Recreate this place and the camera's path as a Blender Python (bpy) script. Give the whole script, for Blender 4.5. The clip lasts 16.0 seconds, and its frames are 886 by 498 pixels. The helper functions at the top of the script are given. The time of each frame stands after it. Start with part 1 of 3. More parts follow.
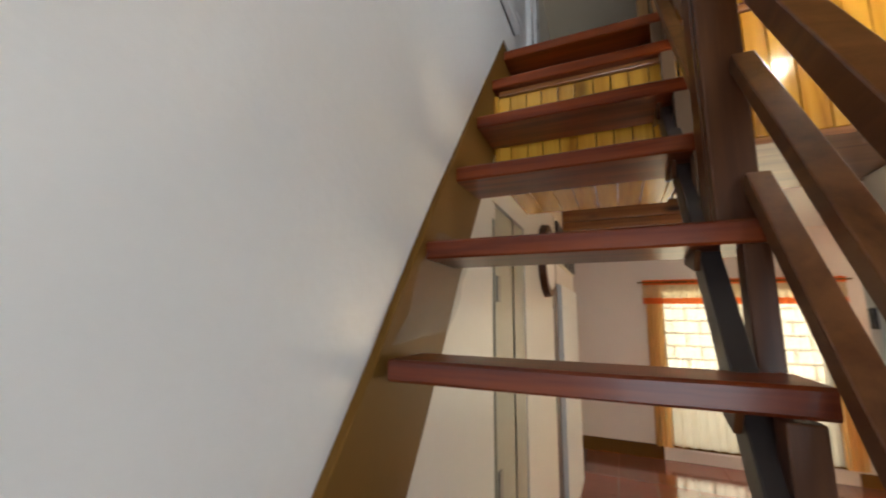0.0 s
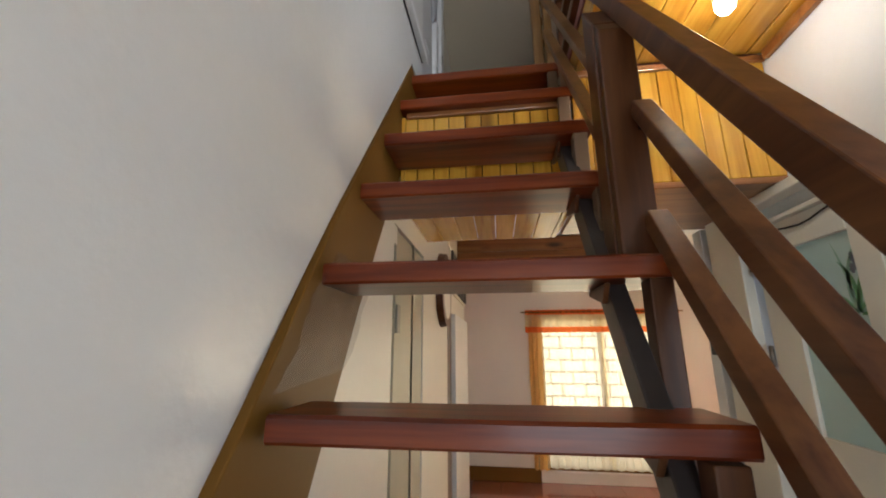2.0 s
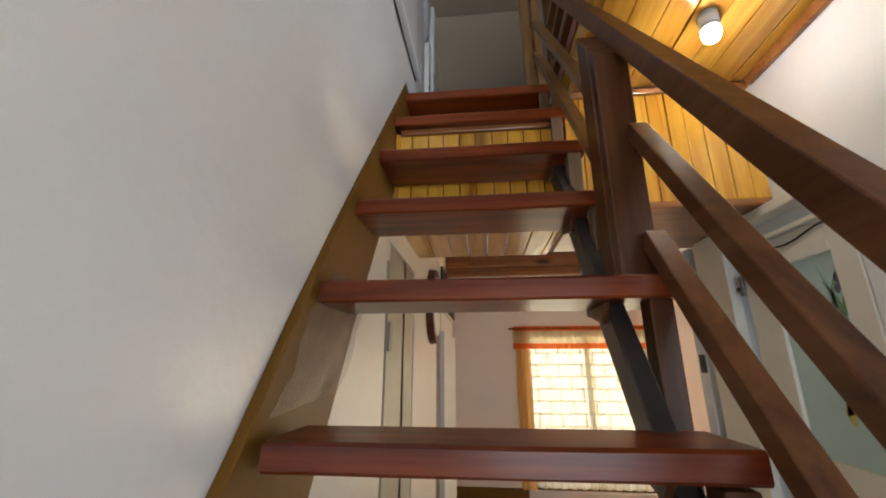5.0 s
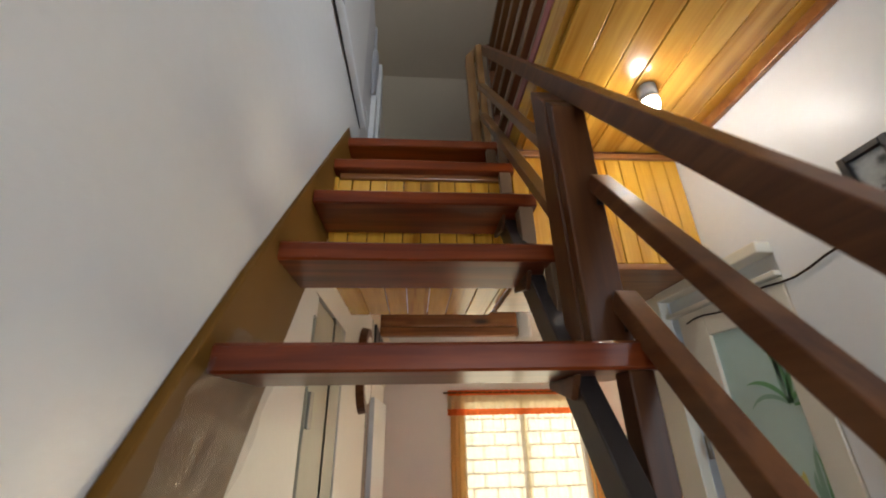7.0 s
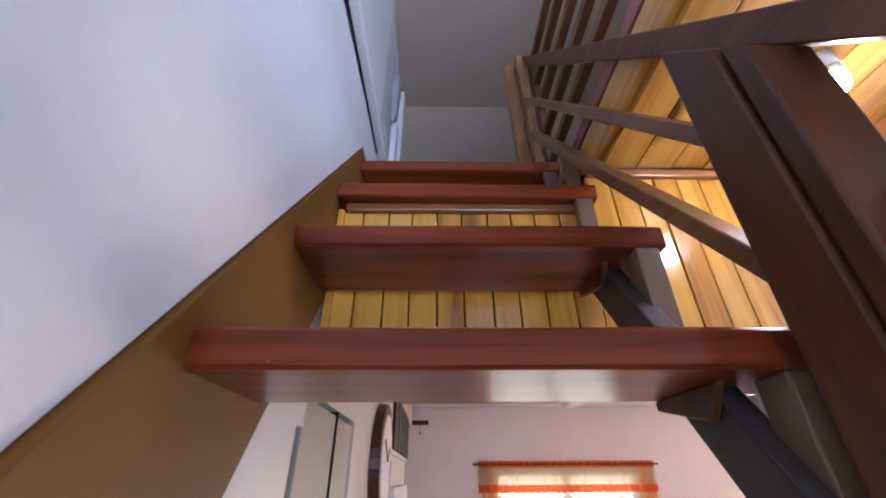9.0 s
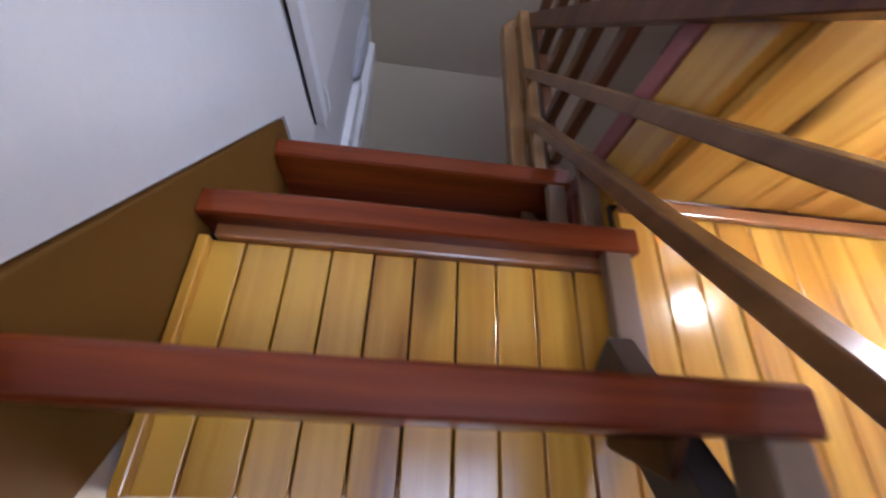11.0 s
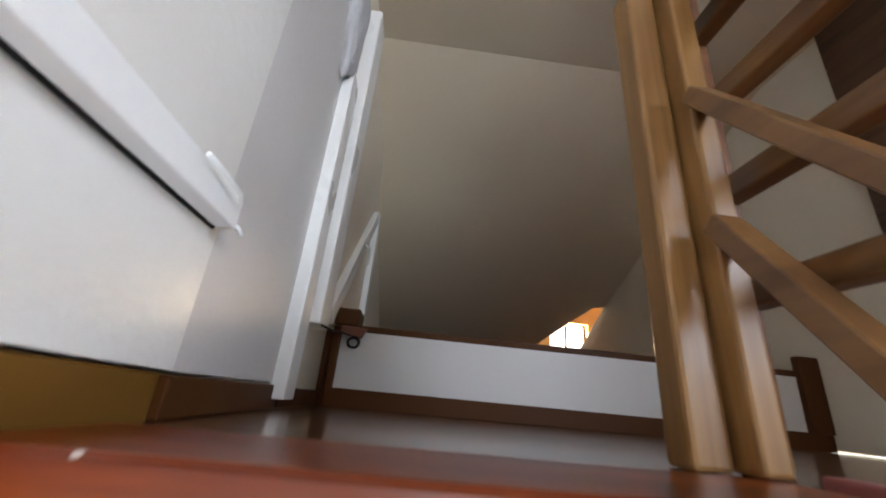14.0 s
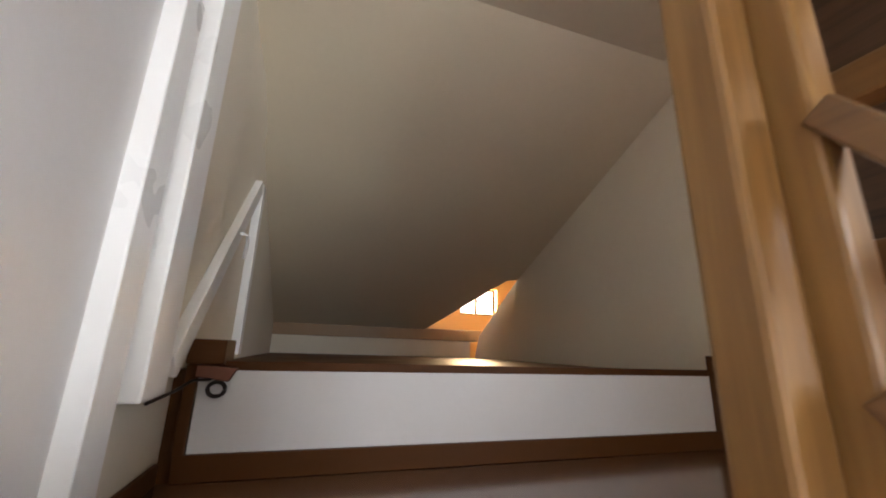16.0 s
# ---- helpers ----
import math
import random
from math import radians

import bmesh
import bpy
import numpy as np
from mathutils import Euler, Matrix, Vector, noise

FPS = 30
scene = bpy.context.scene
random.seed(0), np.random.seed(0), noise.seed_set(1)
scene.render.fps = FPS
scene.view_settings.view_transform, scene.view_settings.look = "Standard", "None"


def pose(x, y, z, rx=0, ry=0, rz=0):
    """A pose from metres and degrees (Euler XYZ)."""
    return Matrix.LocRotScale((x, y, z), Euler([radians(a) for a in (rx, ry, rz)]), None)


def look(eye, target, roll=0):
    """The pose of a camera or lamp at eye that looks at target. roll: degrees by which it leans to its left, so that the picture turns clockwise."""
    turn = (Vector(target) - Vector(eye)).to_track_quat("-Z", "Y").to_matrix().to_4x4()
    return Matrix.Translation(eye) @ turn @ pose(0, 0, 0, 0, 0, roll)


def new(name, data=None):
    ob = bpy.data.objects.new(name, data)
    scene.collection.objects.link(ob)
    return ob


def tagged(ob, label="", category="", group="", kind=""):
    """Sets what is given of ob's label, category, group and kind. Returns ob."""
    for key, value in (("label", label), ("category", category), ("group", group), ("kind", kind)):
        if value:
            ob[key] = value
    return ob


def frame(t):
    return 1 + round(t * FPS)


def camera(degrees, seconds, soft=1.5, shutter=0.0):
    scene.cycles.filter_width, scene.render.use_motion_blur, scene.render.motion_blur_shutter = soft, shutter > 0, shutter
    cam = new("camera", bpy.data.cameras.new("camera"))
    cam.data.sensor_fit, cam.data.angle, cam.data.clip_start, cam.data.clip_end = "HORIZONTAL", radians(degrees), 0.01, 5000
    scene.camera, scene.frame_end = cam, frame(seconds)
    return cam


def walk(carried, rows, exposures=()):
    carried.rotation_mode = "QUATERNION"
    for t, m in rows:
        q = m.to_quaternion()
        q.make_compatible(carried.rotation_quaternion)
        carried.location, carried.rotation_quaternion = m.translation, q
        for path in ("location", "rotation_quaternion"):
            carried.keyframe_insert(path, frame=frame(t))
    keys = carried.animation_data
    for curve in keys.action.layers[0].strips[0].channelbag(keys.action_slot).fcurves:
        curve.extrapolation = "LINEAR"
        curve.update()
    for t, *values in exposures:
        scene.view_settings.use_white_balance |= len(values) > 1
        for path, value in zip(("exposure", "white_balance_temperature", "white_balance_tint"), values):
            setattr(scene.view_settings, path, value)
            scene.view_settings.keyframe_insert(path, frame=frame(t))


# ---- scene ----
def view(x, y, z, yaw, pitch, roll):
    a, b = radians(yaw), radians(pitch)
    eye = Vector((x, y, z))
    return look(eye, eye + Vector((-math.sin(a) * math.cos(b), math.cos(a) * math.cos(b), math.sin(b))), roll)


cam = camera(97.20, 16.0, soft=1.9, shutter=0.5)
walk(cam, [
    (0, view(0.416, -0.610, 1.548, 23.97, 9.58, 0.70)),
    (0.5, view(0.404, -0.533, 1.548, 15.00, 10.46, -0.20)),
    (1, view(0.389, -0.502, 1.559, 8.36, 11.51, -0.30)),
    (1.5, view(0.373, -0.521, 1.568, 7.36, 13.53, -0.50)),
    (2, view(0.353, -0.522, 1.561, 7.84, 13.74, -0.10)),
    (2.5, view(0.350, -0.507, 1.568, 7.90, 14.71, 0.30)),
    (3, view(0.335, -0.506, 1.570, 8.82, 15.16, 0.60)),
    (3.5, view(0.333, -0.509, 1.572, 8.12, 14.98, -0.10)),
    (5.8, view(0.312, -0.545, 1.568, 2.30, 18.39, 0.90)),
    (6, view(0.300, -0.559, 1.574, 0.91, 19.54, 1.10)),
    (6.5, view(0.299, -0.512, 1.590, -2.42, 22.58, 0.70)),
    (7, view(0.303, -0.388, 1.604, -4.31, 24.27, -1.20)),
    (7.5, view(0.311, -0.226, 1.737, -2.74, 23.01, -5.30)),
    (8, view(0.305, -0.147, 1.799, -0.45, 26.04, -5.90)),
    (8.5, view(0.258, -0.085, 1.807, -0.66, 29.90, -2.60)),
    (8.7, view(0.256, -0.052, 1.810, -0.13, 30.86, -1.00)),
    (10.8, view(0.295, 0.213, 2.123, -8.97, 24.37, 1.30)),
    (11, view(0.303, 0.249, 2.153, -5.89, 25.75, 2.60)),
    (11.5, view(0.300, 0.310, 2.276, 0.03, 28.41, 5.90)),
    (12, view(0.245, 0.357, 2.340, 2.66, 28.03, 6.60)),
    (12.5, view(0.220, 0.445, 2.508, -3.83, 25.14, 4.90)),
    (13, view(0.241, 0.467, 2.593, -9.34, 22.43, 3.70)),
    (13.5, view(0.264, 0.561, 2.620, -6.78, 22.63, 4.50)),
    (14, view(0.272, 0.655, 2.738, -3.41, 21.16, 5.40)),
    (14.5, view(0.244, 0.719, 2.792, -3.61, 20.37, 3.30)),
    (15, view(0.214, 0.807, 2.893, -9.59, 17.97, 3.70)),
    (15.5, view(0.254, 0.822, 2.963, -17.56, 16.05, 2.00)),
    (16, view(0.279, 0.893, 2.978, -17.99, 14.45, 1.80)),
], exposures=[
    (0.0, 0.25, 6500, 12), (7.8, 0.25, 6400, 12), (8.3, 0.75, 5100, 29), (11.0, 0.66, 5500, 25), (11.6, 0.85, 5400, 14), (12.1, 1.00, 5600, 13), (12.7, 1.14, 6500, 15), (13.5, 1.45, 6900, 16), (14.1, 1.54, 6200, 12), (15.0, 1.58, 6000, 12), (15.5, 1.68, 6800, 15), (16.0, 1.85, 6900, 15),
])

# ---- daylight and lamps ----
world = bpy.data.worlds.new("world")
scene.world = world
world.use_nodes = True
wn = world.node_tree
sky = wn.nodes.new("ShaderNodeTexSky")
sky.sky_type = "NISHITA"
sky.sun_disc = False
sky.sun_elevation, sky.sun_rotation = radians(42), radians(20)
wn.links.new(sky.outputs[0], wn.nodes["Background"].inputs[0])
wn.nodes["Background"].inputs[1].default_value = 0.12

sun = new("sun", bpy.data.lights.new("sun", "SUN"))
sun.data.energy, sun.data.angle, sun.data.color = 3.0, radians(0.6), (1.0, 0.93, 0.82)
sun.matrix_world = look((2, 12, 10), (1.4, 4, 1.0))


def window_light(name, eye, target, sx, sy, watts, color):
    lamp = new(name, bpy.data.lights.new(name, "AREA"))
    lamp.data.shape, lamp.data.size, lamp.data.size_y = "RECTANGLE", sx, sy
    lamp.data.energy, lamp.data.color = watts, color
    lamp.matrix_world = look(eye, target)
    return lamp


window_light("living_window_light", (1.61, 4.86, 1.01), (1.61, 0, 1.0), 1.5, 1.78, 13, (0.98, 0.96, 0.95))
window_light("living_window_light_b", (4.3, 4.86, 1.01), (4.3, 0, 1.0), 1.2, 1.78, 275, (0.96, 0.95, 0.96))
# Added fill lamps in unseen hall openings brighten the stair wall and hall
window_light("hall_fill_light", (0.85, -2.42, 1.35), (0.3, 1.0, 1.9), 0.9, 1.2, 20, (0.84, 0.92, 1.0))
window_light("hall_side_fill_light", (1.37, -0.95, 1.75), (0.0, -0.55, 1.72), 0.4, 0.9, 4.5, (0.88, 0.94, 1.0))
# Two more added lamps, out of view, lift the loft and left wall
window_light("loft_fill_light", (1.72, -0.55, 3.45), (0.0, -0.35, 3.2), 0.95, 0.85, 24, (0.80, 0.89, 1.0))
window_light("loft_fill_light_b", (1.1, -2.56, 3.45), (0.3, 2.0, 3.1), 0.9, 0.8, 5, (0.84, 0.91, 1.0))
window_light("dormer_window_light", (1.823, 4.575, 3.447), (1.823, 2.5, 3.447), 0.36, 0.24, 15, (1.0, 0.72, 0.40))


# ---- materials ----
def mat(name):
    m = bpy.data.materials.new(name)
    m.use_nodes = True
    t = m.node_tree
    return m, t, t.nodes["Principled BSDF"]


def node(t, kind, **values):
    n = t.nodes.new(kind)
    for key, value in values.items():
        n.inputs[key].default_value = value
    return n


def ramp(t, stops):
    r = t.nodes.new("ShaderNodeValToRGB")
    while len(r.color_ramp.elements) < len(stops):
        r.color_ramp.elements.new(0.5)
    for e, (p, c) in zip(r.color_ramp.elements, stops):
        e.position, e.color = p, (*c, 1)
    return r


def coords(t, scale):
    tc = t.nodes.new("ShaderNodeTexCoord")
    mp = t.nodes.new("ShaderNodeMapping")
    mp.inputs["Scale"].default_value = scale
    t.links.new(tc.outputs["Object"], mp.inputs["Vector"])
    return mp.outputs[0]


def bump(t, b, height, strength, distance):
    n = node(t, "ShaderNodeBump", Strength=strength, Distance=distance)
    t.links.new(height, n.inputs["Height"])
    t.links.new(n.outputs[0], b.inputs["Normal"])


def paint(name, color, rough=0.35, var=0.06, relief=0.25, scale=6.0, dirt=None, coat=0.0, shine=0.5):
    """Brushed paint on plaster or board: two scales of tone, roller relief, patchy gloss."""
    m, t, b = mat(name)
    v = coords(t, (1, 1, 1))
    big = node(t, "ShaderNodeTexNoise", Scale=scale * 0.35, Detail=3.0)
    small = node(t, "ShaderNodeTexNoise", Scale=scale * 9, Detail=4.0)
    for n in (big, small):
        t.links.new(v, n.inputs["Vector"])
    mix = node(t, "ShaderNodeMath")
    mix.operation = "MULTIPLY_ADD"
    mix.inputs[1].default_value = 0.3
    t.links.new(small.outputs[0], mix.inputs[0])
    t.links.new(big.outputs[0], mix.inputs[2])
    lo = tuple(c * (1 - var * 1.6) for c in color) if dirt is None else dirt
    hi = tuple(min(1, c * (1 + var)) for c in color)
    if dirt is None:
        r = t.nodes.new("ShaderNodeMixRGB")
        r.inputs[1].default_value, r.inputs[2].default_value = (*lo, 1), (*hi, 1)
    else:
        r = ramp(t, [(0.45, lo), (0.62, color), (0.95, hi)])
    t.links.new(mix.outputs[0], r.inputs[0])
    t.links.new(r.outputs[0], b.inputs["Base Color"])
    rr = node(t, "ShaderNodeMath")
    rr.operation = "MULTIPLY_ADD"
    rr.inputs[1].default_value, rr.inputs[2].default_value = rough * 0.8, rough * 0.6
    t.links.new(big.outputs[0], rr.inputs[0])
    t.links.new(rr.outputs[0], b.inputs["Roughness"])
    b.inputs["Coat Weight"].default_value = coat
    b.inputs["Specular IOR Level"].default_value = shine
    b.inputs["Coat Roughness"].default_value = 0.12
    bump(t, b, small.outputs[0], relief, 0.004)
    return m


def wood(name, dark, mid, light, along, rough=0.25, knots=True, vary=0.5, coat=0.5, island=False, grain=1.0, chips=False, shine=0.5):
    """Varnished board: stretched grain rings along one axis, knots, tone that differs from board to board."""
    m, t, b = mat(name)
    s = [14.0 * grain] * 3
    s[along] = 0.9
    v = coords(t, s)
    rnd = t.nodes.new("ShaderNodeNewGeometry" if island else "ShaderNodeObjectInfo")
    out = rnd.outputs["Random Per Island" if island else "Random"]
    off = node(t, "ShaderNodeVectorMath")
    off.operation = "MULTIPLY_ADD"
    off.inputs[1].default_value = (37, 53, 71)
    t.links.new(out, off.inputs[0])
    t.links.new(v, off.inputs[2])
    n1 = node(t, "ShaderNodeTexNoise", Scale=1.0, Detail=5.0, Distortion=1.2)
    n2 = node(t, "ShaderNodeTexNoise", Scale=7.0, Detail=3.0)
    for n in (n1, n2):
        t.links.new(off.outputs[0], n.inputs["Vector"])
    add = node(t, "ShaderNodeMath")
    add.operation = "MULTIPLY_ADD"
    add.inputs[1].default_value = 0.28
    t.links.new(n2.outputs[0], add.inputs[0])
    t.links.new(n1.outputs[0], add.inputs[2])
    tone = node(t, "ShaderNodeMath")
    tone.operation = "MULTIPLY_ADD"
    tone.inputs[1].default_value = 0.3 * vary
    t.links.new(out, tone.inputs[0])
    t.links.new(add.outputs[0], tone.inputs[2])
    r = ramp(t, [(0.42, dark), (0.60, mid), (0.88, light)])
    t.links.new(tone.outputs[0], r.inputs[0])
    color = r.outputs[0]
    if knots:
        s2 = [9.0] * 3
        s2[along] = 3.0
        vk = coords(t, s2)
        off2 = node(t, "ShaderNodeVectorMath")
        off2.operation = "MULTIPLY_ADD"
        off2.inputs[1].default_value = (19, 31, 43)
        t.links.new(out, off2.inputs[0])
        t.links.new(vk, off2.inputs[2])
        k = node(t, "ShaderNodeTexVoronoi", Scale=0.55)
        t.links.new(off2.outputs[0], k.inputs["Vector"])
        kr = ramp(t, [(0.06, (1, 1, 1)), (0.17, (0, 0, 0))])
        t.links.new(k.outputs["Distance"], kr.inputs[0])
        mx = t.nodes.new("ShaderNodeMixRGB")
        mx.inputs[2].default_value = (*tuple(c * 0.35 for c in dark), 1)
        t.links.new(kr.outputs[0], mx.inputs[0])
        t.links.new(color, mx.inputs[1])
        color = mx.outputs[0]
    t.links.new(color, b.inputs["Base Color"])
    if chips:
        ck = node(t, "ShaderNodeTexVoronoi", Scale=9.0)
        t.links.new(coords(t, (1, 1, 1)), ck.inputs["Vector"])
        cr = ramp(t, [(0.030, (1, 1, 1)), (0.042, (0, 0, 0))])
        t.links.new(ck.outputs["Distance"], cr.inputs[0])
        cm = t.nodes.new("ShaderNodeMixRGB")
        cm.inputs[2].default_value = (0.55, 0.45, 0.40, 1)
        t.links.new(cr.outputs[0], cm.inputs[0])
        t.links.new(color, cm.inputs[1])
        t.links.new(cm.outputs[0], b.inputs["Base Color"])
    b.inputs["Roughness"].default_value = rough
    b.inputs["Coat Weight"].default_value = coat
    b.inputs["Coat Roughness"].default_value = 0.15
    b.inputs["Specular IOR Level"].default_value = shine
    bump(t, b, add.outputs[0], 0.12, 0.003)
    return m


def plain(name, color, rough=0.5, metal=0.0, glow=None, strength=0.0):
    m, t, b = mat(name)
    n = node(t, "ShaderNodeTexNoise", Scale=40.0, Detail=3.0)
    t.links.new(coords(t, (1, 1, 1)), n.inputs["Vector"])
    r = ramp(t, [(0.3, tuple(c * 0.86 for c in color)), (0.7, color)])
    t.links.new(n.outputs[0], r.inputs[0])
    t.links.new(r.outputs[0], b.inputs["Base Color"])
    b.inputs["Roughness"].default_value, b.inputs["Metallic"].default_value = rough, metal
    if glow:
        b.inputs["Emission Color"].default_value = (*glow, 1)
        b.inputs["Emission Strength"].default_value = strength
    return m


def cloth(name, color, clear=0.25, through_light=0.5, check=None):
    """Thin curtain cloth: lets light through, with a woven check."""
    m, t, b = mat(name)
    o = t.nodes["Material Output"]
    n = node(t, "ShaderNodeTexWave", Scale=60.0, Distortion=0.4)
    t.links.new(coords(t, (1, 1, 1)), n.inputs["Vector"])
    r = ramp(t, [(0.2, tuple(c * 0.8 for c in color)), (0.8, color)])
    t.links.new(n.outputs[0], r.inputs[0])
    tr = t.nodes.new("ShaderNodeBsdfTranslucent")
    tp = t.nodes.new("ShaderNodeBsdfTransparent")
    t.links.new(r.outputs[0], b.inputs["Base Color"])
    t.links.new(r.outputs[0], tr.inputs[0])
    tp.inputs[0].default_value = (*color, 1)
    b.inputs["Roughness"].default_value = 0.9
    m1, m2 = t.nodes.new("ShaderNodeMixShader"), t.nodes.new("ShaderNodeMixShader")
    m1.inputs[0].default_value, m2.inputs[0].default_value = through_light, clear
    t.links.new(b.outputs[0], m1.inputs[1])
    t.links.new(tr.outputs[0], m1.inputs[2])
    t.links.new(m1.outputs[0], m2.inputs[1])
    t.links.new(tp.outputs[0], m2.inputs[2])
    t.links.new(m2.outputs[0], o.inputs[0])
    return m


def glass(name, color, rough=0.05, alpha=0.3):
    m, t, b = mat(name)
    b.inputs["Base Color"].default_value = (*color, 1)
    b.inputs["Roughness"].default_value = rough
    b.inputs["Transmission Weight"].default_value = 1 - alpha
    b.inputs["IOR"].default_value = 1.3
    return m


WALL = paint("cream_enamel_wall", (0.725, 0.708, 0.662), 0.34, 0.06, 0.25, 5.0, coat=0.05)
WALL_LIVING = paint("pinkish_white_wall", (0.72, 0.66, 0.63), 0.4, 0.05, 0.15, 5.0)
WALL_COOL = paint("white_wall_paint", (0.74, 0.78, 0.81), 0.35, 0.05, 0.15, 5.0)
# Greyed white; on the turned landing panel the grey stands in for shade
WALL_GREY = paint("greyed_white_paint", (0.60, 0.58, 0.56), 0.45, 0.06, 0.15, 6.0)
CEIL = paint("grey_beige_board", (0.60, 0.52, 0.38), 0.55, 0.06, 0.1, 4.0)
ATTIC = paint("warm_white_attic_wall", (0.70, 0.64, 0.52), 0.5, 0.06, 0.15, 5.0)
# Dormer walls: the warm window light is put into an orange base colour
WARM_GLOW = paint("warm_glow_wall", (0.80, 0.50, 0.20), 0.5, 0.06, 0.15, 5.0)
BROWN = paint("brown_enamel_skirting", (0.15, 0.070, 0.012), 0.5, 0.04, 0.08, 5.0, shine=0.15)
DEEPBROWN = paint("dark_brown_enamel", (0.070, 0.024, 0.005), 0.5, 0.12, 0.1, 9.0, shine=0.15)
LANDING = paint("brown_floor_paint", (0.12, 0.055, 0.026), 0.22, 0.12, 0.06, 6.0, coat=0.5, shine=0.5)
WHITE = paint("white_gloss_trim", (0.80, 0.80, 0.78), 0.3, 0.04, 0.1, 10.0)
# Sage door paint, darkened for the shade of the leaf's recess
SAGE_SHADED = paint("shaded_sage_door", (0.37, 0.355, 0.28), 0.4, 0.06, 0.1, 9.0)
DOORFRAME = paint("sage_cream_frame", (0.74, 0.73, 0.64), 0.35, 0.05, 0.1, 9.0)
STEP = wood("red_varnished_tread", (0.034, 0.0050, 0.0015), (0.110, 0.017, 0.0030), (0.25, 0.050, 0.009), 0, 0.30, knots=False, vary=0.25, coat=0.08, chips=True, shine=0.3)
RAIL = wood("dark_brown_rail", (0.044, 0.014, 0.005), (0.085, 0.029, 0.010), (0.15, 0.058, 0.020), 1, 0.36, knots=False, vary=0.3, coat=0.05, shine=0.3)
NEWEL = wood("dark_brown_newel", (0.036, 0.012, 0.0045), (0.072, 0.024, 0.008), (0.12, 0.045, 0.015), 2, 0.36, knots=False, vary=0.2, coat=0.05, shine=0.3)
# Same wood as RAIL, with the upstairs light put into its tone
RAIL_LIT = wood("lit_brown_rail", (0.085, 0.037, 0.012), (0.145, 0.067, 0.022), (0.22, 0.107, 0.036), 1, 0.34, knots=False, vary=0.3, coat=0.15)
POST = wood("tan_varnished_post", (0.135, 0.062, 0.017), (0.22, 0.107, 0.030), (0.32, 0.165, 0.050), 2, 0.42, knots=False, vary=0.2, coat=0.06)
STRINGER = paint("dark_slate_stringer", (0.036, 0.029, 0.027), 0.4, 0.12, 0.1, 9.0)
STRUT = paint("grey_brown_strut", (0.17, 0.105, 0.060), 0.35, 0.1, 0.1, 9.0)
SLEEVE = paint("pale_brown_clamp", (0.26, 0.14, 0.075), 0.35, 0.1, 0.1, 9.0)
PLANK_V = wood("honey_pine_plank_upright", (0.20, 0.066, 0.008), (0.50, 0.225, 0.022), (0.68, 0.37, 0.045), 2, 0.2, vary=0.85, coat=0.4)
# Lighter than PLANK_V: light missing on the landing face is put into it
PLANK_LIT = wood("lit_mustard_plank", (0.26, 0.105, 0.010), (0.56, 0.29, 0.025), (0.72, 0.43, 0.05), 1, 0.25, vary=0.7, coat=0.4)
PLANK_Y = wood("honey_pine_ceiling", (0.16, 0.055, 0.007), (0.44, 0.20, 0.022), (0.61, 0.335, 0.05), 1, 0.26, vary=0.85, coat=0.3, island=True)
BEAM = wood("orange_brown_beam", (0.14, 0.045, 0.012), (0.24, 0.085, 0.022), (0.36, 0.15, 0.045), 0, 0.28, vary=0.3)
PINK = paint("faded_red_floor_edge", (0.30, 0.095, 0.085), 0.5, 0.15, 0.2, 9.0)
MAROON = paint("dull_maroon_board", (0.13, 0.036, 0.022), 0.5, 0.12, 0.2, 9.0)
TILE = paint("red_floor_tile", (0.23, 0.075, 0.05), 0.12, 0.1, 0.04, 5.0, coat=0.5)
GROUT = plain("grout", (0.16, 0.11, 0.09), 0.8)
DARKWOOD = wood("dark_room_wood", (0.030, 0.014, 0.007), (0.062, 0.03, 0.014), (0.10, 0.05, 0.025), 1, 0.5, vary=0.4, coat=0.1)
BLACK = plain("black_plastic", (0.012, 0.012, 0.014), 0.4)
# Near-black that stands in for the shade inside gaps and slots
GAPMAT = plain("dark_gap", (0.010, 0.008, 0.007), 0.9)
IRON = plain("dark_iron", (0.035, 0.025, 0.02), 0.5, 0.8)
RUST = plain("rusty_brown_latch", (0.16, 0.055, 0.03), 0.6, 0.2)
STEEL = plain("dull_steel_hinge", (0.30, 0.29, 0.26), 0.4, 0.8)
CURTAIN = cloth("yellow_sheer_curtain", (0.98, 0.88, 0.62), 0.5, 0.7)
EDGE = cloth("orange_cream_curtain_edge", (0.95, 0.62, 0.26), 0.12, 0.6)
VALANCE = cloth("cream_valance", (0.97, 0.84, 0.60), 0.35, 0.7)
BAND = cloth("orange_ruffle", (0.90, 0.20, 0.05), 0.08, 0.5)
TEAL = paint("frosted_teal_glass", (0.46, 0.66, 0.65), 0.15, 0.08, 0.05, 4.0, coat=0.3)
TRANSOM = paint("pale_frosted_transom", (0.62, 0.68, 0.70), 0.1, 0.04, 0.03, 4.0, coat=0.5)
LEAF = plain("printed_green_leaf", (0.13, 0.36, 0.17), 0.4)
LEAF_PALE = plain("printed_pale_leaf", (0.24, 0.45, 0.36), 0.4)
PETAL = plain("printed_grey_bud", (0.16, 0.20, 0.27), 0.4)
YELLOW = plain("printed_yellow_flower", (0.55, 0.55, 0.18), 0.4)
GRILLE = plain("white_window_bar", (0.78, 0.74, 0.64), 0.5)
PANE = glass("window_pane", (0.95, 0.97, 0.96), 0.02, 0.05)
OUTSIDE = plain("bright_outdoor_backdrop", (0.8, 0.8, 0.8), 1.0, 0.0, (1.0, 0.98, 0.93), 1.3)
